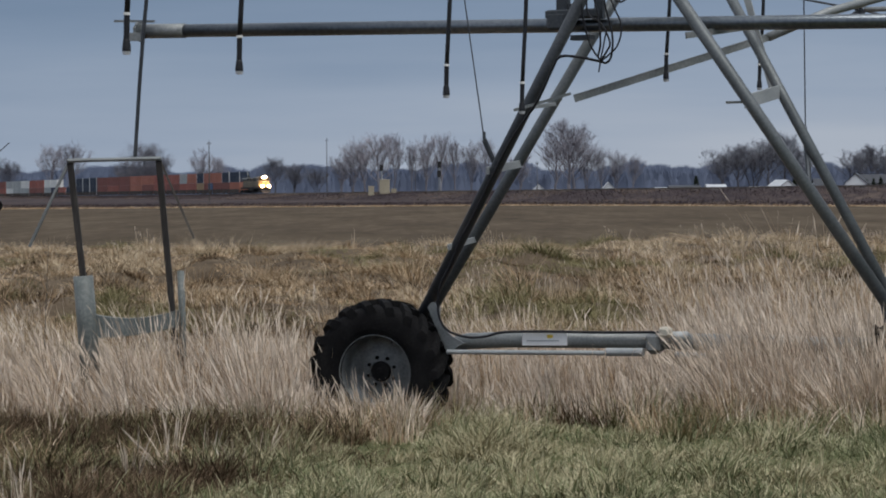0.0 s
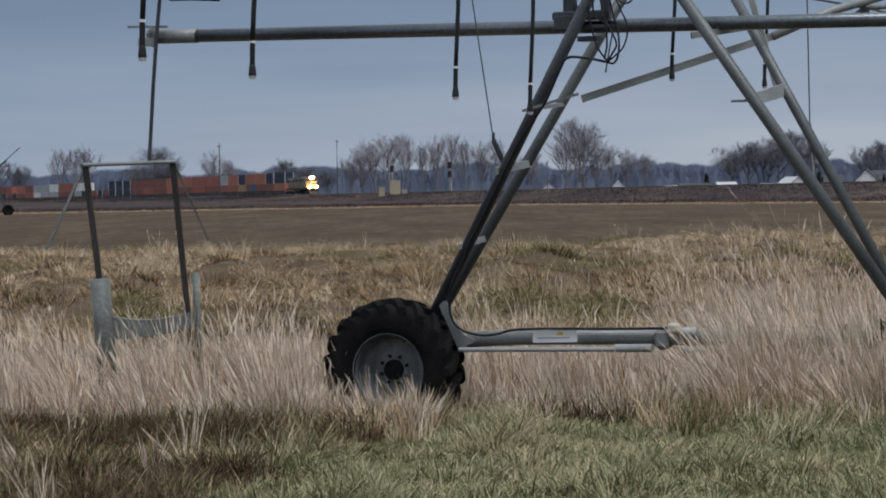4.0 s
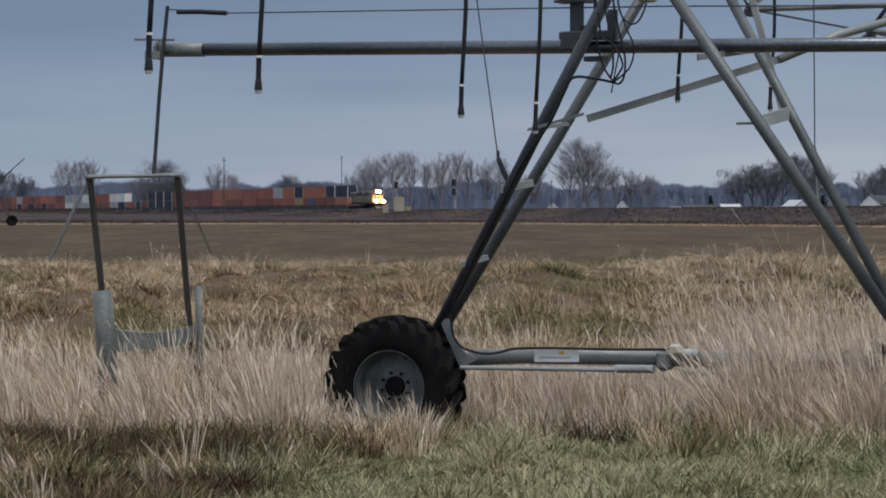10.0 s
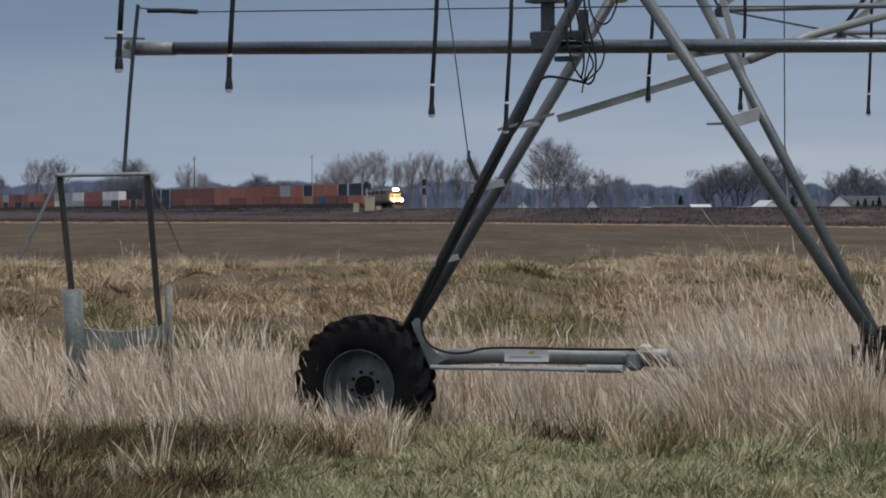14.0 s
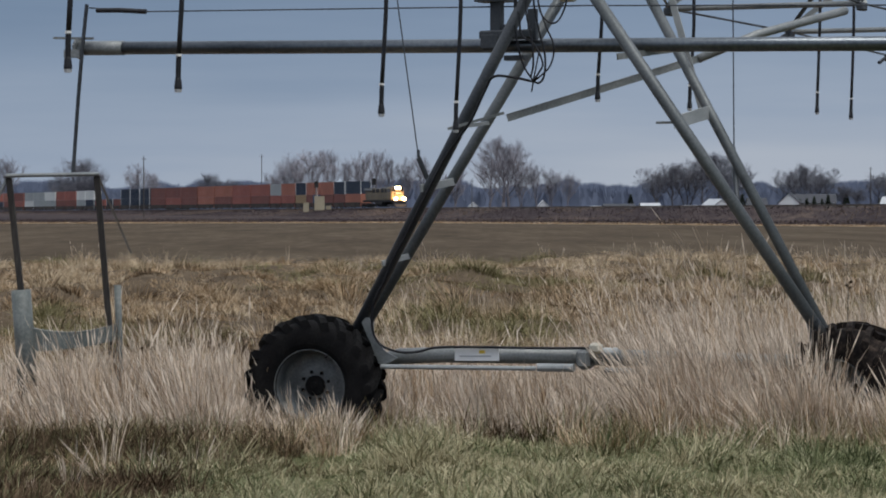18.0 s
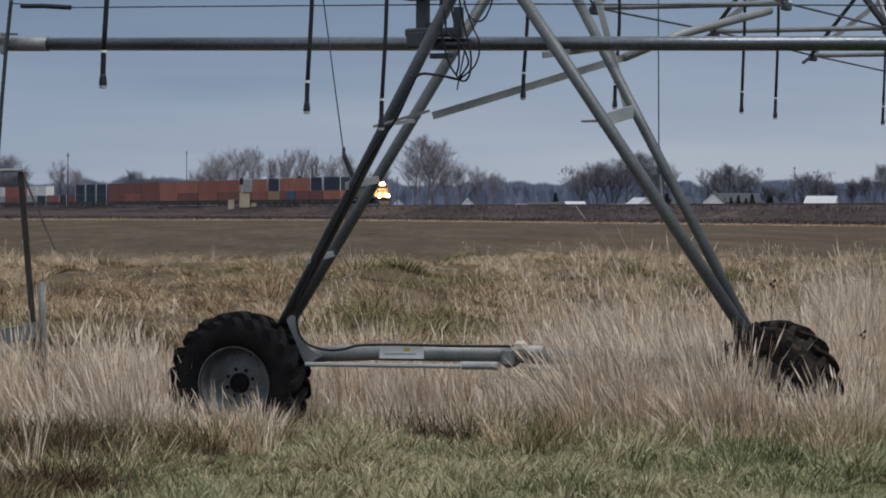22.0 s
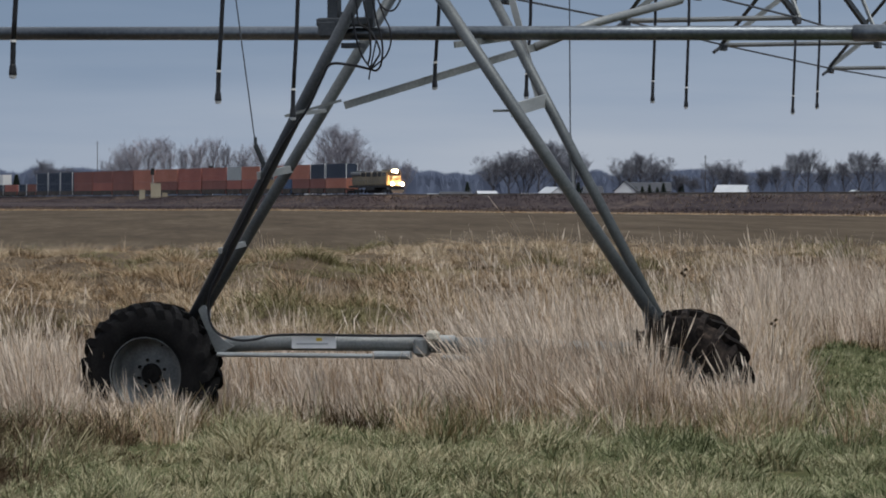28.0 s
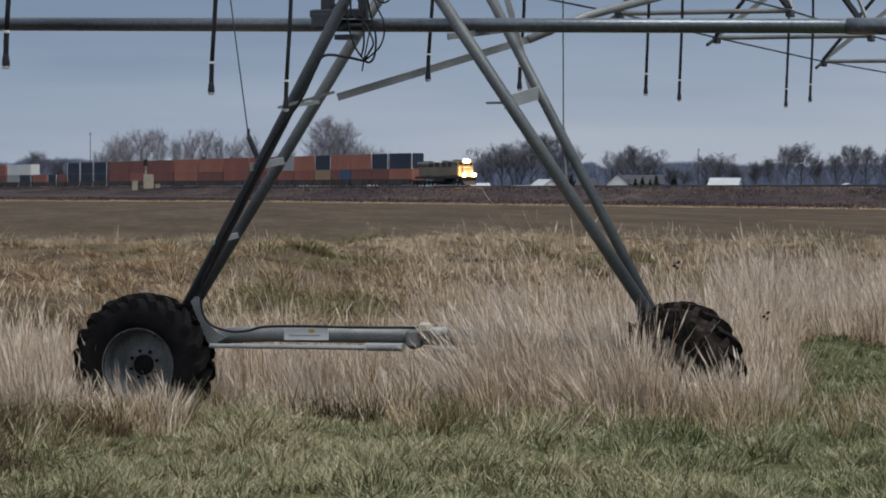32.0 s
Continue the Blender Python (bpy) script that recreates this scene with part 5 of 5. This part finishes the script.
        w.matrix_basis = pose(x, 0, 0.53)
    # lamps
    hb = part("headlight_housing", Shape().box((-1.92, 0, 4.42), (0.35, 1.35, 0.75), None, 0.08), LOCO_GREY, e, "headlight housing over the windscreen")
    for y in (-0.31, 0.31):
        part("headlight", Shape().turn([(0.25, 0.0), (0.25, 0.06), (0.0, 0.12)], 18, pose(-1.72, y, 4.42, 0, 90, 0)), HEADLIGHT, hb, "glaring warm headlight")
    for y in (-1.0, 1.0):
        part("ditch_light", Shape().turn([(0.27, 0.0), (0.27, 0.06), (0.0, 0.14)], 18, pose(-0.48, y, 1.95, 0, 90, 0)), DITCH, e, "glaring warm ditch light")
    part("number_board", Shape().box((-2.02, 0.98, 4.40), (0.06, 0.4, 0.24)).box((-2.02, -0.98, 4.40), (0.06, 0.5, 0.24)), GLASS, e)
    e["lift"] = 0.0
    return rides(e, 0.0)


build_locomotive()


# ---- line-side things ----
def line_signal(name, at, tall, label):
    g = thing(name, Matrix.Translation(at), label, "signal")
    part("mast", Shape().tube([(0, 0, 0), (0, 0, tall)], 0.11, 8), GALV, g, "grey mast")
    for z in ((tall - 0.5, tall - 2.6) if tall > 6.7 else (tall - 0.5,)):
        part("signal_head", Shape().box((0.05, -0.35, z), (0.9, 0.12, 1.5), None, 0.3).tube([(0.05, -0.42, z + 0.35), (0.05, -0.75, z + 0.35)], 0.2, 10), LOCO_DARK, g, "black signal head with hood")
    part("ladder", Shape().beam((0.5, 0, 0), (0.16, 0, tall - 1.2), 0.08, 0.3, (0, 1, 0)), WHITE_PLASTIC, g, "pale ladder")
    part("footing", Shape().box((0, 0, 0.0), (0.9, 0.9, 0.8)), BALLAST, g)
    return g


def cabinet(at, size, label):
    g = thing("signal_cabinet", Matrix.Translation(at), label, "cabinet", "signal cabinets by the line")
    w, d, h = size
    part("body", Shape().box((0, 0, h / 2), (w, d, h), None, 0.06), CREAM_PAINT, g)
    part("roof", Shape().box((0, 0, h + 0.06), (w + 0.2, d + 0.2, 0.14), None, 0.05), CREAM_PAINT, g)
    part("door", Shape().box((0, -d / 2 - 0.02, h * 0.5), (w * 0.7, 0.04, h * 0.8)), CREAM_PAINT, g)
    return g


CREAM_PAINT = mat("cream_cabinet_paint", [(0.33, 0.29, 0.21), (0.44, 0.39, 0.285)], 0.6, 0, 0.6, 5)


def ground_at(p, lift=0.0):
    return Vector((p.x, p.y, land(p.x, p.y) + lift))


def build_lineside():
    p = Vector((0, 650.0, 0))
    line_signal("railway_signal", ground_at(spot(-0.0172, p.y)), 6.6, "railway signal with black heads beside cream cabinets")
    cabinet(ground_at(spot(-0.0160, p.y - 1)), (2.3, 2.0, 3.2), "large cream signal cabinet beside the line")
    cabinet(ground_at(spot(-0.0208, p.y)), (1.3, 1.3, 2.1), "small cream signal cabinet beside the line")
    cabinet(ground_at(spot(-0.0128, p.y)), (1.2, 0.9, 0.8), "low cream signal cabinet beside the line")
    line_signal("railway_signal", ground_at(spot(0.0034, 652)), 6.9, "railway signal with pale ladder behind the line")
    pole_mat = OLD_WOOD
    for b, dist, tall in ((-0.0786, 575, 12.6), (-0.0366, 800, 16.5), (0.1103, 812, 12.2), (0.1818, 790, 12.4), (0.2385, 800, 9.5), (0.0385, 760, 9.0), (-0.005, 960, 12.0)):
        g = thing("utility_pole", Matrix.Translation(ground_at(spot(b, dist))), "grey wooden utility pole with a crossarm", "utility pole", "utility poles")
        part("pole", Shape().tube([(0, 0, -0.3), (0, 0, tall)], 0.13, 8, end=0.08), pole_mat, g)
        part("crossarm", Shape().box((0, 0, tall - 0.7), (0.9, 0.08, 0.09)), pole_mat, g)
        for x in (-0.4, 0.4):
            part("insulator", Shape().tube([(x, 0, tall - 0.63), (x, 0, tall - 0.42)], 0.06, 6), GALV, g)
    # old wheel lying at the field's edge
    w = thing("old_tyre", pose(*ground_at(spot(-0.1545, 352), 0.62), 90, 0, 20), "large black tyre standing at the field's edge", "tyre")
    part("tread", Shape().turn([(0.0, -0.24), (0.5, -0.24), (0.55, -0.3), (0.68, -0.3), (0.72, 0), (0.68, 0.3), (0.55, 0.3), (0.5, 0.24), (0.0, 0.24)], 28), RUBBER, w, "", True)


build_lineside()


def build_far_boom():
    """End of another machine across the field."""
    g = thing("irrigation_boom", Matrix.Translation(ground_at(spot(-0.1640, 352))), "dark slanting end boom of another irrigation machine", "irrigation boom")
    part("leg", Shape().tube([(0, 0, 0), (1.3, 0, 5.2)], 0.12, 6), GALV_DARK, g)
    part("leg", Shape().tube([(3.2, 0, 0.6), (1.3, 0, 5.2)], 0.12, 6), GALV_DARK, g)
    part("boom", Shape().tube([(0.6, 0, 4.4), (3.2, 0, 6.9)], 0.11, 6).tube([(3.2, 0, 6.9), (5.0, 0, 8.5)], 0.06, 6), GALV_DARK, g, "dark slanting boom pipe")


build_far_boom()


# ---- trees ----
def limb(s, p, d, length, r, depth, rand, tips, spread):
    """One limb as a bent taper; its children fork from it all along."""
    pts = [p]
    cur, way = p.copy(), d.copy()
    n = 3
    for k in range(n):
        way = (way + Vector((rand.uniform(-1, 1), rand.uniform(-1, 1), rand.uniform(-0.3, 0.8))) * 0.15).normalized()
        cur = cur + way * (length / n)
        pts.append(cur.copy())
    s.tube(pts, r, 5 if depth > 1 else 3, False, r * 0.45)
    tips.append((cur, way, length))
    if depth == 0:
        return
    kids = rand.randint(3, 4)
    for k in range(kids):
        t = 0.25 + 0.72 * (k + rand.random()) / kids
        i = min(n - 1, int(t * n))
        base = pts[i].lerp(pts[i + 1], t * n - i)
        side = Vector((rand.uniform(-1, 1), rand.uniform(-1, 1), rand.uniform(0.0, 0.6))).normalized()
        go = (way + side * spread).normalized()
        limb(s, base, go, length * rand.uniform(0.5, 0.74) * (1.15 - 0.35 * t), r * 0.52, depth - 1, rand, tips, spread)


def tree_meshes(seed, spread, trunk, twigs):
    """Meshes of one bare tree: trunk with limbs, and the haze of twigs."""
    rand = random.Random(seed)
    s, tips = Shape(), []
    stems = 1 if trunk > 0.5 else 3
    for q in range(stems):
        lean = Vector((rand.uniform(-0.3, 0.3) * (stems > 1), rand.uniform(-0.2, 0.2), 1)).normalized()
        start = Vector((rand.uniform(-0.5, 0.5) * (stems > 1), 0, 0))
        high = rand.uniform(5.5, 6.5)
        spine = [start - Vector((0, 0, 0.4))]
        for k in range(5):
            spine.append(start + lean * high * (k + 1) / 5 + Vector((rand.uniform(-0.2, 0.2), rand.uniform(-0.2, 0.2), 0)))
        s.tube(spine, 0.20 if stems == 1 else 0.12, 6, False, 0.05)
        tips.append((spine[-1], lean, 2.0))
        count = 15 if stems == 1 else 7
        for k in range(count):
            t = 0.26 + 0.72 * (k + rand.random() * 0.8) / count
            a = 2.4 * k + rand.uniform(-0.5, 0.5)
            i = min(4, int(t * 5))
            base = spine[i].lerp(spine[i + 1], t * 5 - i)
            up = 0.55 + 0.9 * t
            go = Vector((math.cos(a) * spread * 1.5, math.sin(a) * spread * 1.5, up)).normalized()
            limb(s, base, go, rand.uniform(2.4, 3.6) * (1.3 - 0.55 * t), 0.06, 3, rand, tips, spread + 0.25)
    verts, faces = [], []
    for p, d, length in tips:
        for k in range(twigs):
            side = Vector((rand.gauss(0, 1), rand.gauss(0, 1), rand.gauss(0.5, 0.7))).normalized()
            go = (d * 1.1 + side * 0.7).normalized() * rand.uniform(0.3, 0.95)
            wide = go.cross(Vector((rand.uniform(-1, 1), 1, rand.uniform(-1, 1)))).normalized() * 0.0065
            base = p - d * rand.uniform(0, 0.6) * length
            n = len(verts)
            verts += [base - wide, base + wide, base + go]
            faces.append((n, n + 1, n + 2))
    return s, Shape().add(verts, faces)


def build_trees():
    kinds = []
    for seed, spread, trunk, twigs in ((3, 0.42, 0.8, 5), (11, 0.58, 0.8, 5), (23, 0.30, 0.8, 5), (31, 0.50, 0.3, 5), (47, 0.38, 0.3, 5)):
        s, c = tree_meshes(seed, spread, trunk, twigs)
        top = max(v[2] for v in c.v)
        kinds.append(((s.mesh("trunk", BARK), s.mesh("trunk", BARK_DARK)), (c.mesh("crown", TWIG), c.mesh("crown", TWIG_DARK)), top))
    rand = random.Random(9)

    def tree(b, dist, tall, kind, wide=1.0, label="bare deciduous tree with fine haze-grey twigs", group="bare trees along the line"):
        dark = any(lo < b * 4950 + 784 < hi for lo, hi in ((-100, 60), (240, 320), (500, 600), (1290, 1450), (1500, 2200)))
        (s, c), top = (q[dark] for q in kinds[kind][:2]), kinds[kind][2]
        label = "dark bare tree with dense twigs" if dark else label
        behind = 209 / (0.3252 + 0.9456 * b) + 35
        if dist < behind:
            dist, tall = behind, tall * behind / dist
        p = ground_at(spot(b, dist))
        k = tall / top
        g = thing("tree", Matrix.Translation(p) @ pose(0, 0, 0, 0, 0, rand.uniform(0, 360)), label, "tree", group)
        for name, me in (("trunk", s), ("crown", c)):
            o = part(name, me, None, g)
            o.scale = (k * wide, k * wide, k)
        if dark:
            o = part("crown", c, None, g)
            o.matrix_basis = pose(0, 0, 0, 0, 0, 77) @ Matrix.Diagonal((k * wide, k * wide, k * 0.97, 1))

    def at(x):
        return (x - 784) / 4950

    # x along the horizon, distance, height, kind, width
    rows = [(5, 940, 15, 1, 1.0), (40, 960, 14.5, 3, 1.0), (118, 930, 18.5, 0, 1.15), (145, 950, 20.5, 2, 1.15), (262, 700, 8.5, 3, 1.7), (292, 690, 9.0, 4, 1.8), (255, 760, 11.5, 3, 1.3), (285, 740, 15.5, 1, 1.4), (305, 800, 12, 4, 1.0), (385, 900, 17, 3, 0.9), (412, 920, 15, 2, 0.9),
            (512, 1050, 16, 1, 1.1), (545, 1080, 13.5, 4, 1.2), (585, 1060, 12, 3, 1.2), (628, 900, 15, 4, 1.0), (648, 840, 17, 3, 1.1), (672, 800, 18.5, 2, 1.1), (695, 780, 19, 1, 1.15), (722, 800, 19, 0, 0.75), (752, 810, 17, 2, 0.65), (778, 800, 18.5, 4, 0.7), (805, 790, 19, 0, 0.75), (830, 800, 18, 2, 0.65), (858, 810, 17, 4, 0.7), (885, 800, 17.5, 1, 0.7), (915, 820, 14, 2, 1.0), (945, 800, 13, 4, 1.0),
            (1008, 660, 14.5, 0, 1.2), (1030, 640, 18.2, 0, 1.35), (1040, 650, 16.8, 1, 1.3), (1062, 720, 14, 4, 1.0), (1090, 730, 12.5, 2, 0.9), (1115, 720, 12, 4, 1.0), (1143, 740, 11.5, 2, 0.9),
            (1302, 800, 13.5, 3, 1.3), (1330, 790, 15, 1, 1.3), (1358, 800, 16, 3, 1.25), (1385, 790, 16.5, 1, 1.25), (1412, 800, 18, 0, 1.1), (1440, 800, 15, 3, 1.3), (1540, 900, 15, 3, 1.3), (1568, 880, 16, 1, 1.35), (1592, 890, 14.5, 3, 1.3), (1635, 900, 9.0, 4, 1.3), (1662, 890, 8.0, 3, 1.4), (1700, 860, 12.5, 1, 1.3), (1725, 850, 13, 3, 1.3), (1750, 880, 10, 4, 1.2),
            (1788, 800, 9.5, 4, 1.0), (1815, 800, 11, 2, 1.0), (1846, 780, 14, 0, 1.0), (1870, 770, 15.0, 1, 1.1), (1900, 790, 11, 4, 1.0), (1938, 780, 12, 2, 1.1), (1962, 760, 14.0, 0, 1.0), (1990, 770, 14.0, 1, 1.1), (2030, 780, 13, 4, 1.0), (2080, 780, 14, 0, 1.1), (-20, 940, 13, 0, 1.0), (-60, 940, 16, 1, 1.1)]
    for x, dist, tall, kind, wide in rows:
        tree(at(x), dist, tall, kind, wide)
    # dark evergreen scrub and conifers
    con = Shape()
    rc = random.Random(5)
    for k in range(900):
        t = rc.random() ** 0.7
        a = rc.uniform(0, 6.283)
        r = (1 - t) * 1.0 * rc.uniform(0.6, 1.1)
        p = Vector((math.cos(a) * r, math.sin(a) * r, 0.1 + t * 2.9))
        o = Vector((math.cos(a), math.sin(a), -0.35)) * 0.32
        w = Vector((-math.sin(a), math.cos(a), 0)) * 0.12
        con.add([p - w, p + w, p + o], [(0, 1, 2)])
    conifer = con.mesh("needles", CONIFER)
    stem = Shape().tube([(0, 0, -0.2), (0, 0, 2.9)], 0.07, 6, True, 0.02).mesh("trunk", BARK)
    for x, dist, tall in ((440, 900, 7), (462, 900, 8), (1256, 900, 5.5), (1430, 760, 4), (1547, 705, 3.4), (1558, 705, 3.0), (1570, 705, 3.2), (1583, 705, 3.6), (1597, 705, 3.0), (1608, 705, 4.0), (1455, 760, 4.5), (1640, 900, 6), (1700, 720, 3)):
        g = thing("conifer", Matrix.Translation(ground_at(spot(at(x), dist))), "small dark evergreen among bare trees", "tree", "evergreens")
        for name, me in (("trunk", stem), ("needles", conifer)):
            o = part(name, me, None, g)
            o.scale = (tall / 3.4, tall / 3.4, tall / 3.0)


build_trees()


def build_woods():
    """The far woods: crowds of thin upright sprays in a long irregular belt."""
    n = 90000
    b = rng.uniform(-0.22, 0.33, n)
    d = rng.uniform(1540, 1600, n)
    prof = np.array([0.74 + 0.26 * noise.noise((float(q) * 30, 0, 0)) + 0.18 * noise.noise((float(q) * 130, 5, 0)) for q in b])
    blades("far_woods", "distant belt of bare woodland, haze in its colour", WOODS, b * d, d, prof * rng.uniform(15, 21.5, n), 1.1, 0.10, 0.0, 2, 0.5, "woodland", spin=0.5)
    n = 40000
    b = rng.uniform(-0.22, 0.33, n)
    d = rng.uniform(1500, 1530, n)
    prof = np.array([0.80 + 0.25 * noise.noise((float(q) * 60, 2, 0)) + 0.15 * noise.noise((float(q) * 260, 7, 0)) for q in b])
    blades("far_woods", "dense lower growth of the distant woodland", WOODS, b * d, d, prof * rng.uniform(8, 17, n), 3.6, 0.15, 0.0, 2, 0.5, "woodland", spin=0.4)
    # brush along the embankment and at the field's far edge
    def bank_cover(px, py, tall):
        tone = patch(px, py * 0.5, 0.045, 91) + rng.normal(0, 0.04, len(px))
        for lo, hi, name, label, m in ((-9, 0.54, "brush", "dark bare brush on the railway bank", BRUSH), (0.54, 0.60, "dry_weeds", "russet dry weeds on the railway bank", RUSSET_WEEDS), (0.60, 9, "dry_weeds", "patches of tan dry weeds on the railway bank", TAN_WEEDS)):
            sel = (tone >= lo) & (tone < hi)
            blades(name, label, m, px[sel], py[sel], tall[sel], 0.12, 1.2, 0.05, 2, 0.05, "brush")

    n = 36000
    s = rng.uniform(-1000, 200, n)
    off = np.abs(rng.normal(0, 9, n)) + 5.5
    px = RAIL.x + WAY.x * s + SIDE.x * off
    py = RAIL.y + WAY.y * s + SIDE.y * off
    keep = (np.abs(px / py - 0.05) < 0.32)
    px, py = px[keep], py[keep]
    bank_cover(px, py, rng.uniform(0.2, 0.8, len(px)) * (0.4 + 0.9 * patch(px, py, 0.03, 3)))
    n = 12000
    bx = rng.uniform(-0.2, 0.3, n)
    px = bx * 380
    py = np.array([field_edge(float(q)) for q in px]) + rng.uniform(2, 14, n)
    blades("verge_grass", "pale dry grass along the field's far edge", TAWNY, px, py, rng.uniform(0.08, 0.32, n), 0.12, 0.6, 0.05, 2, 0.03)
    n = 26000
    px = rng.uniform(-0.2, 0.3, n) * 420
    py = np.array([field_edge(float(q)) for q in px]) + rng.uniform(16, 95, n)
    gone = ((px - RAIL.x) * SIDE.x + (py - RAIL.y) * SIDE.y) > 6
    px, py = px[gone], py[gone]
    bank_cover(px, py, rng.uniform(0.15, 0.6, len(px)))


build_woods()


# ---- farm buildings beyond the line ----
SIDING = mat("white_siding", [(0.56, 0.58, 0.60), (0.70, 0.72, 0.73)], 0.7, 0, 0.5, 6)
ROOF_DARK = mat("grey_shingle_roof", [(0.042, 0.046, 0.056), (0.075, 0.08, 0.09)], 0.9, 0, 0.5, 6)
ROOF_PALE = mat("pale_metal_roof", [(0.42, 0.45, 0.47), (0.56, 0.58, 0.59)], 0.4, 0.2, 0.4, 4)
BARN_RED = mat("dull_red_boards", [(0.16, 0.05, 0.04), (0.24, 0.08, 0.06)], 0.85, 0, 0.5, 5)


def building(b, dist, width, depth, eaves, ridge, wall, roof, label, along=True, turn=0.0, category="building", sink=0.9):
    p = ground_at(spot(b, dist), -sink)
    g = thing(category.replace(" ", "_"), Matrix.Translation(p) @ pose(0, 0, 0, 0, 0, turn), label, category)
    w, d = width / 2, depth / 2
    s = Shape()
    if along:
        s.add([(-w, -d, 0), (w, -d, 0), (w, d, 0), (-w, d, 0), (-w, -d, eaves), (w, -d, eaves), (w, d, eaves), (-w, d, eaves), (-w, 0, ridge), (w, 0, ridge)], [(0, 1, 5, 4), (1, 2, 6, 9, 5), (2, 3, 7, 6), (3, 0, 4, 8, 7)])
        r = [((-w - 0.3, -d - 0.3, eaves - 0.15), (w + 0.3, -d - 0.3, eaves - 0.15), (w + 0.3, 0, ridge + 0.08), (-w - 0.3, 0, ridge + 0.08)), ((-w - 0.3, 0, ridge + 0.08), (w + 0.3, 0, ridge + 0.08), (w + 0.3, d + 0.3, eaves - 0.15), (-w - 0.3, d + 0.3, eaves - 0.15))]
    else:
        s.add([(-w, -d, 0), (w, -d, 0), (w, d, 0), (-w, d, 0), (-w, -d, eaves), (w, -d, eaves), (w, d, eaves), (-w, d, eaves), (0, -d, ridge), (0, d, ridge)], [(0, 1, 5, 8, 4), (1, 2, 6, 5), (2, 3, 7, 9, 6), (3, 0, 4, 7)])
        r = [((-w - 0.3, -d - 0.3, eaves - 0.15), (0, -d - 0.3, ridge + 0.08), (0, d + 0.3, ridge + 0.08), (-w - 0.3, d + 0.3, eaves - 0.15)), ((0, -d - 0.3, ridge + 0.08), (w + 0.3, -d - 0.3, eaves - 0.15), (w + 0.3, d + 0.3, eaves - 0.15), (0, d + 0.3, ridge + 0.08))]
    part("wall", s, wall, g)
    for quad in r:
        slab = [Vector(q) for q in quad]
        part("roof", Shape().add(slab + [q + Vector((0, 0, 0.12)) for q in slab], [(3, 2, 1, 0), (4, 5, 6, 7), (0, 1, 5, 4), (1, 2, 6, 5), (2, 3, 7, 6), (3, 0, 4, 7)]), roof, g)
    nwin = max(1, int(width / 3.5))
    for k in range(nwin):
        x = -w + width * (k + 0.5) / nwin
        if eaves > 2.4:
            part("window", Shape().box((x, -d - 0.02, min(eaves - 1.2, 1.7)), (0.9, 0.05, 1.2)), GLASS, g)
    return g


def build_farms():
    at = lambda x: (x - 784) / 4950
    building(at(1540), 700, 5.2, 9, 2.9, 5.2, SIDING, ROOF_DARK, "white farmhouse with a dark gabled roof", False, -12, "house")
    building(at(1583), 712, 10.5, 7, 2.8, 4.9, SIDING, ROOF_DARK, "white farmhouse wing with a long dark roof", True, -6, "house")
    building(at(1733), 690, 7.4, 5.5, 2.3, 4.1, SIDING, ROOF_PALE, "low white barn with a pale metal roof", True, -24, "barn")
    building(at(1290), 760, 5.0, 8, 1.5, 2.9, SIDING, ROOF_PALE, "long low shed with a pale metal roof", True, 5, "shed")
    building(at(1235), 790, 8.5, 8, 1.6, 2.8, BARN_RED, ROOF_DARK, "low shed with dull red boards", True, 0, "shed")
    building(at(1372), 740, 6, 6, 1.6, 2.2, SIDING, ROOF_PALE, "low shed with a pale roof", True, 0, "shed")
    building(at(1407), 745, 5, 7, 2.2, 3.9, SIDING, ROOF_PALE, "small white shed with a gable", False, 20, "shed")
    building(at(1480), 760, 5, 6, 2.4, 4.2, SIDING, ROOF_DARK, "white cottage behind evergreens", True, 0, "house")
    building(at(977), 1000, 4, 5, 2.4, 4.3, SIDING, ROOF_PALE, "tiny white shed far beyond the line", False, 0, "shed")
    building(at(1007), 1000, 5, 5, 1.4, 2.4, SIDING, ROOF_PALE, "low white shed far beyond the line", True, 0, "shed")
    building(at(1100), 900, 3.5, 5, 2.4, 4.4, SIDING, ROOF_PALE, "narrow white shed among trees", False, 0, "shed")
    building(at(1205), 930, 8, 6, 1.5, 2.5, SIDING, ROOF_PALE, "pale low shed by the woods", True, 0, "shed")
    building(at(1880), 690, 8, 5, 1.5, 2.4, BARN_RED, ROOF_DARK, "low dark shed beyond the line", True, 0, "shed")
    building(at(1955), 720, 4, 5, 2.0, 2.9, SIDING, ROOF_PALE, "small pale shed beyond the line", False, 0, "shed")


build_farms()


# ---- what moves ----
def motions():
    turn = pose(0, 0, 0, 0, 0, HEAD)
    times = [0.0, 0.2, 0.5] + [float(k) for k in range(1, 32)] + [31.5, 31.8, 32.0]
    for ob, behind in MOVING:
        rows = []
        for t in times:
            s = NOSE_AT_END - PACE * (32.0 - t) - behind
            rows.append((t, Matrix.Translation(track(s, 0.0, ob["lift"])) @ turn))
        walk(ob, rows)


motions()
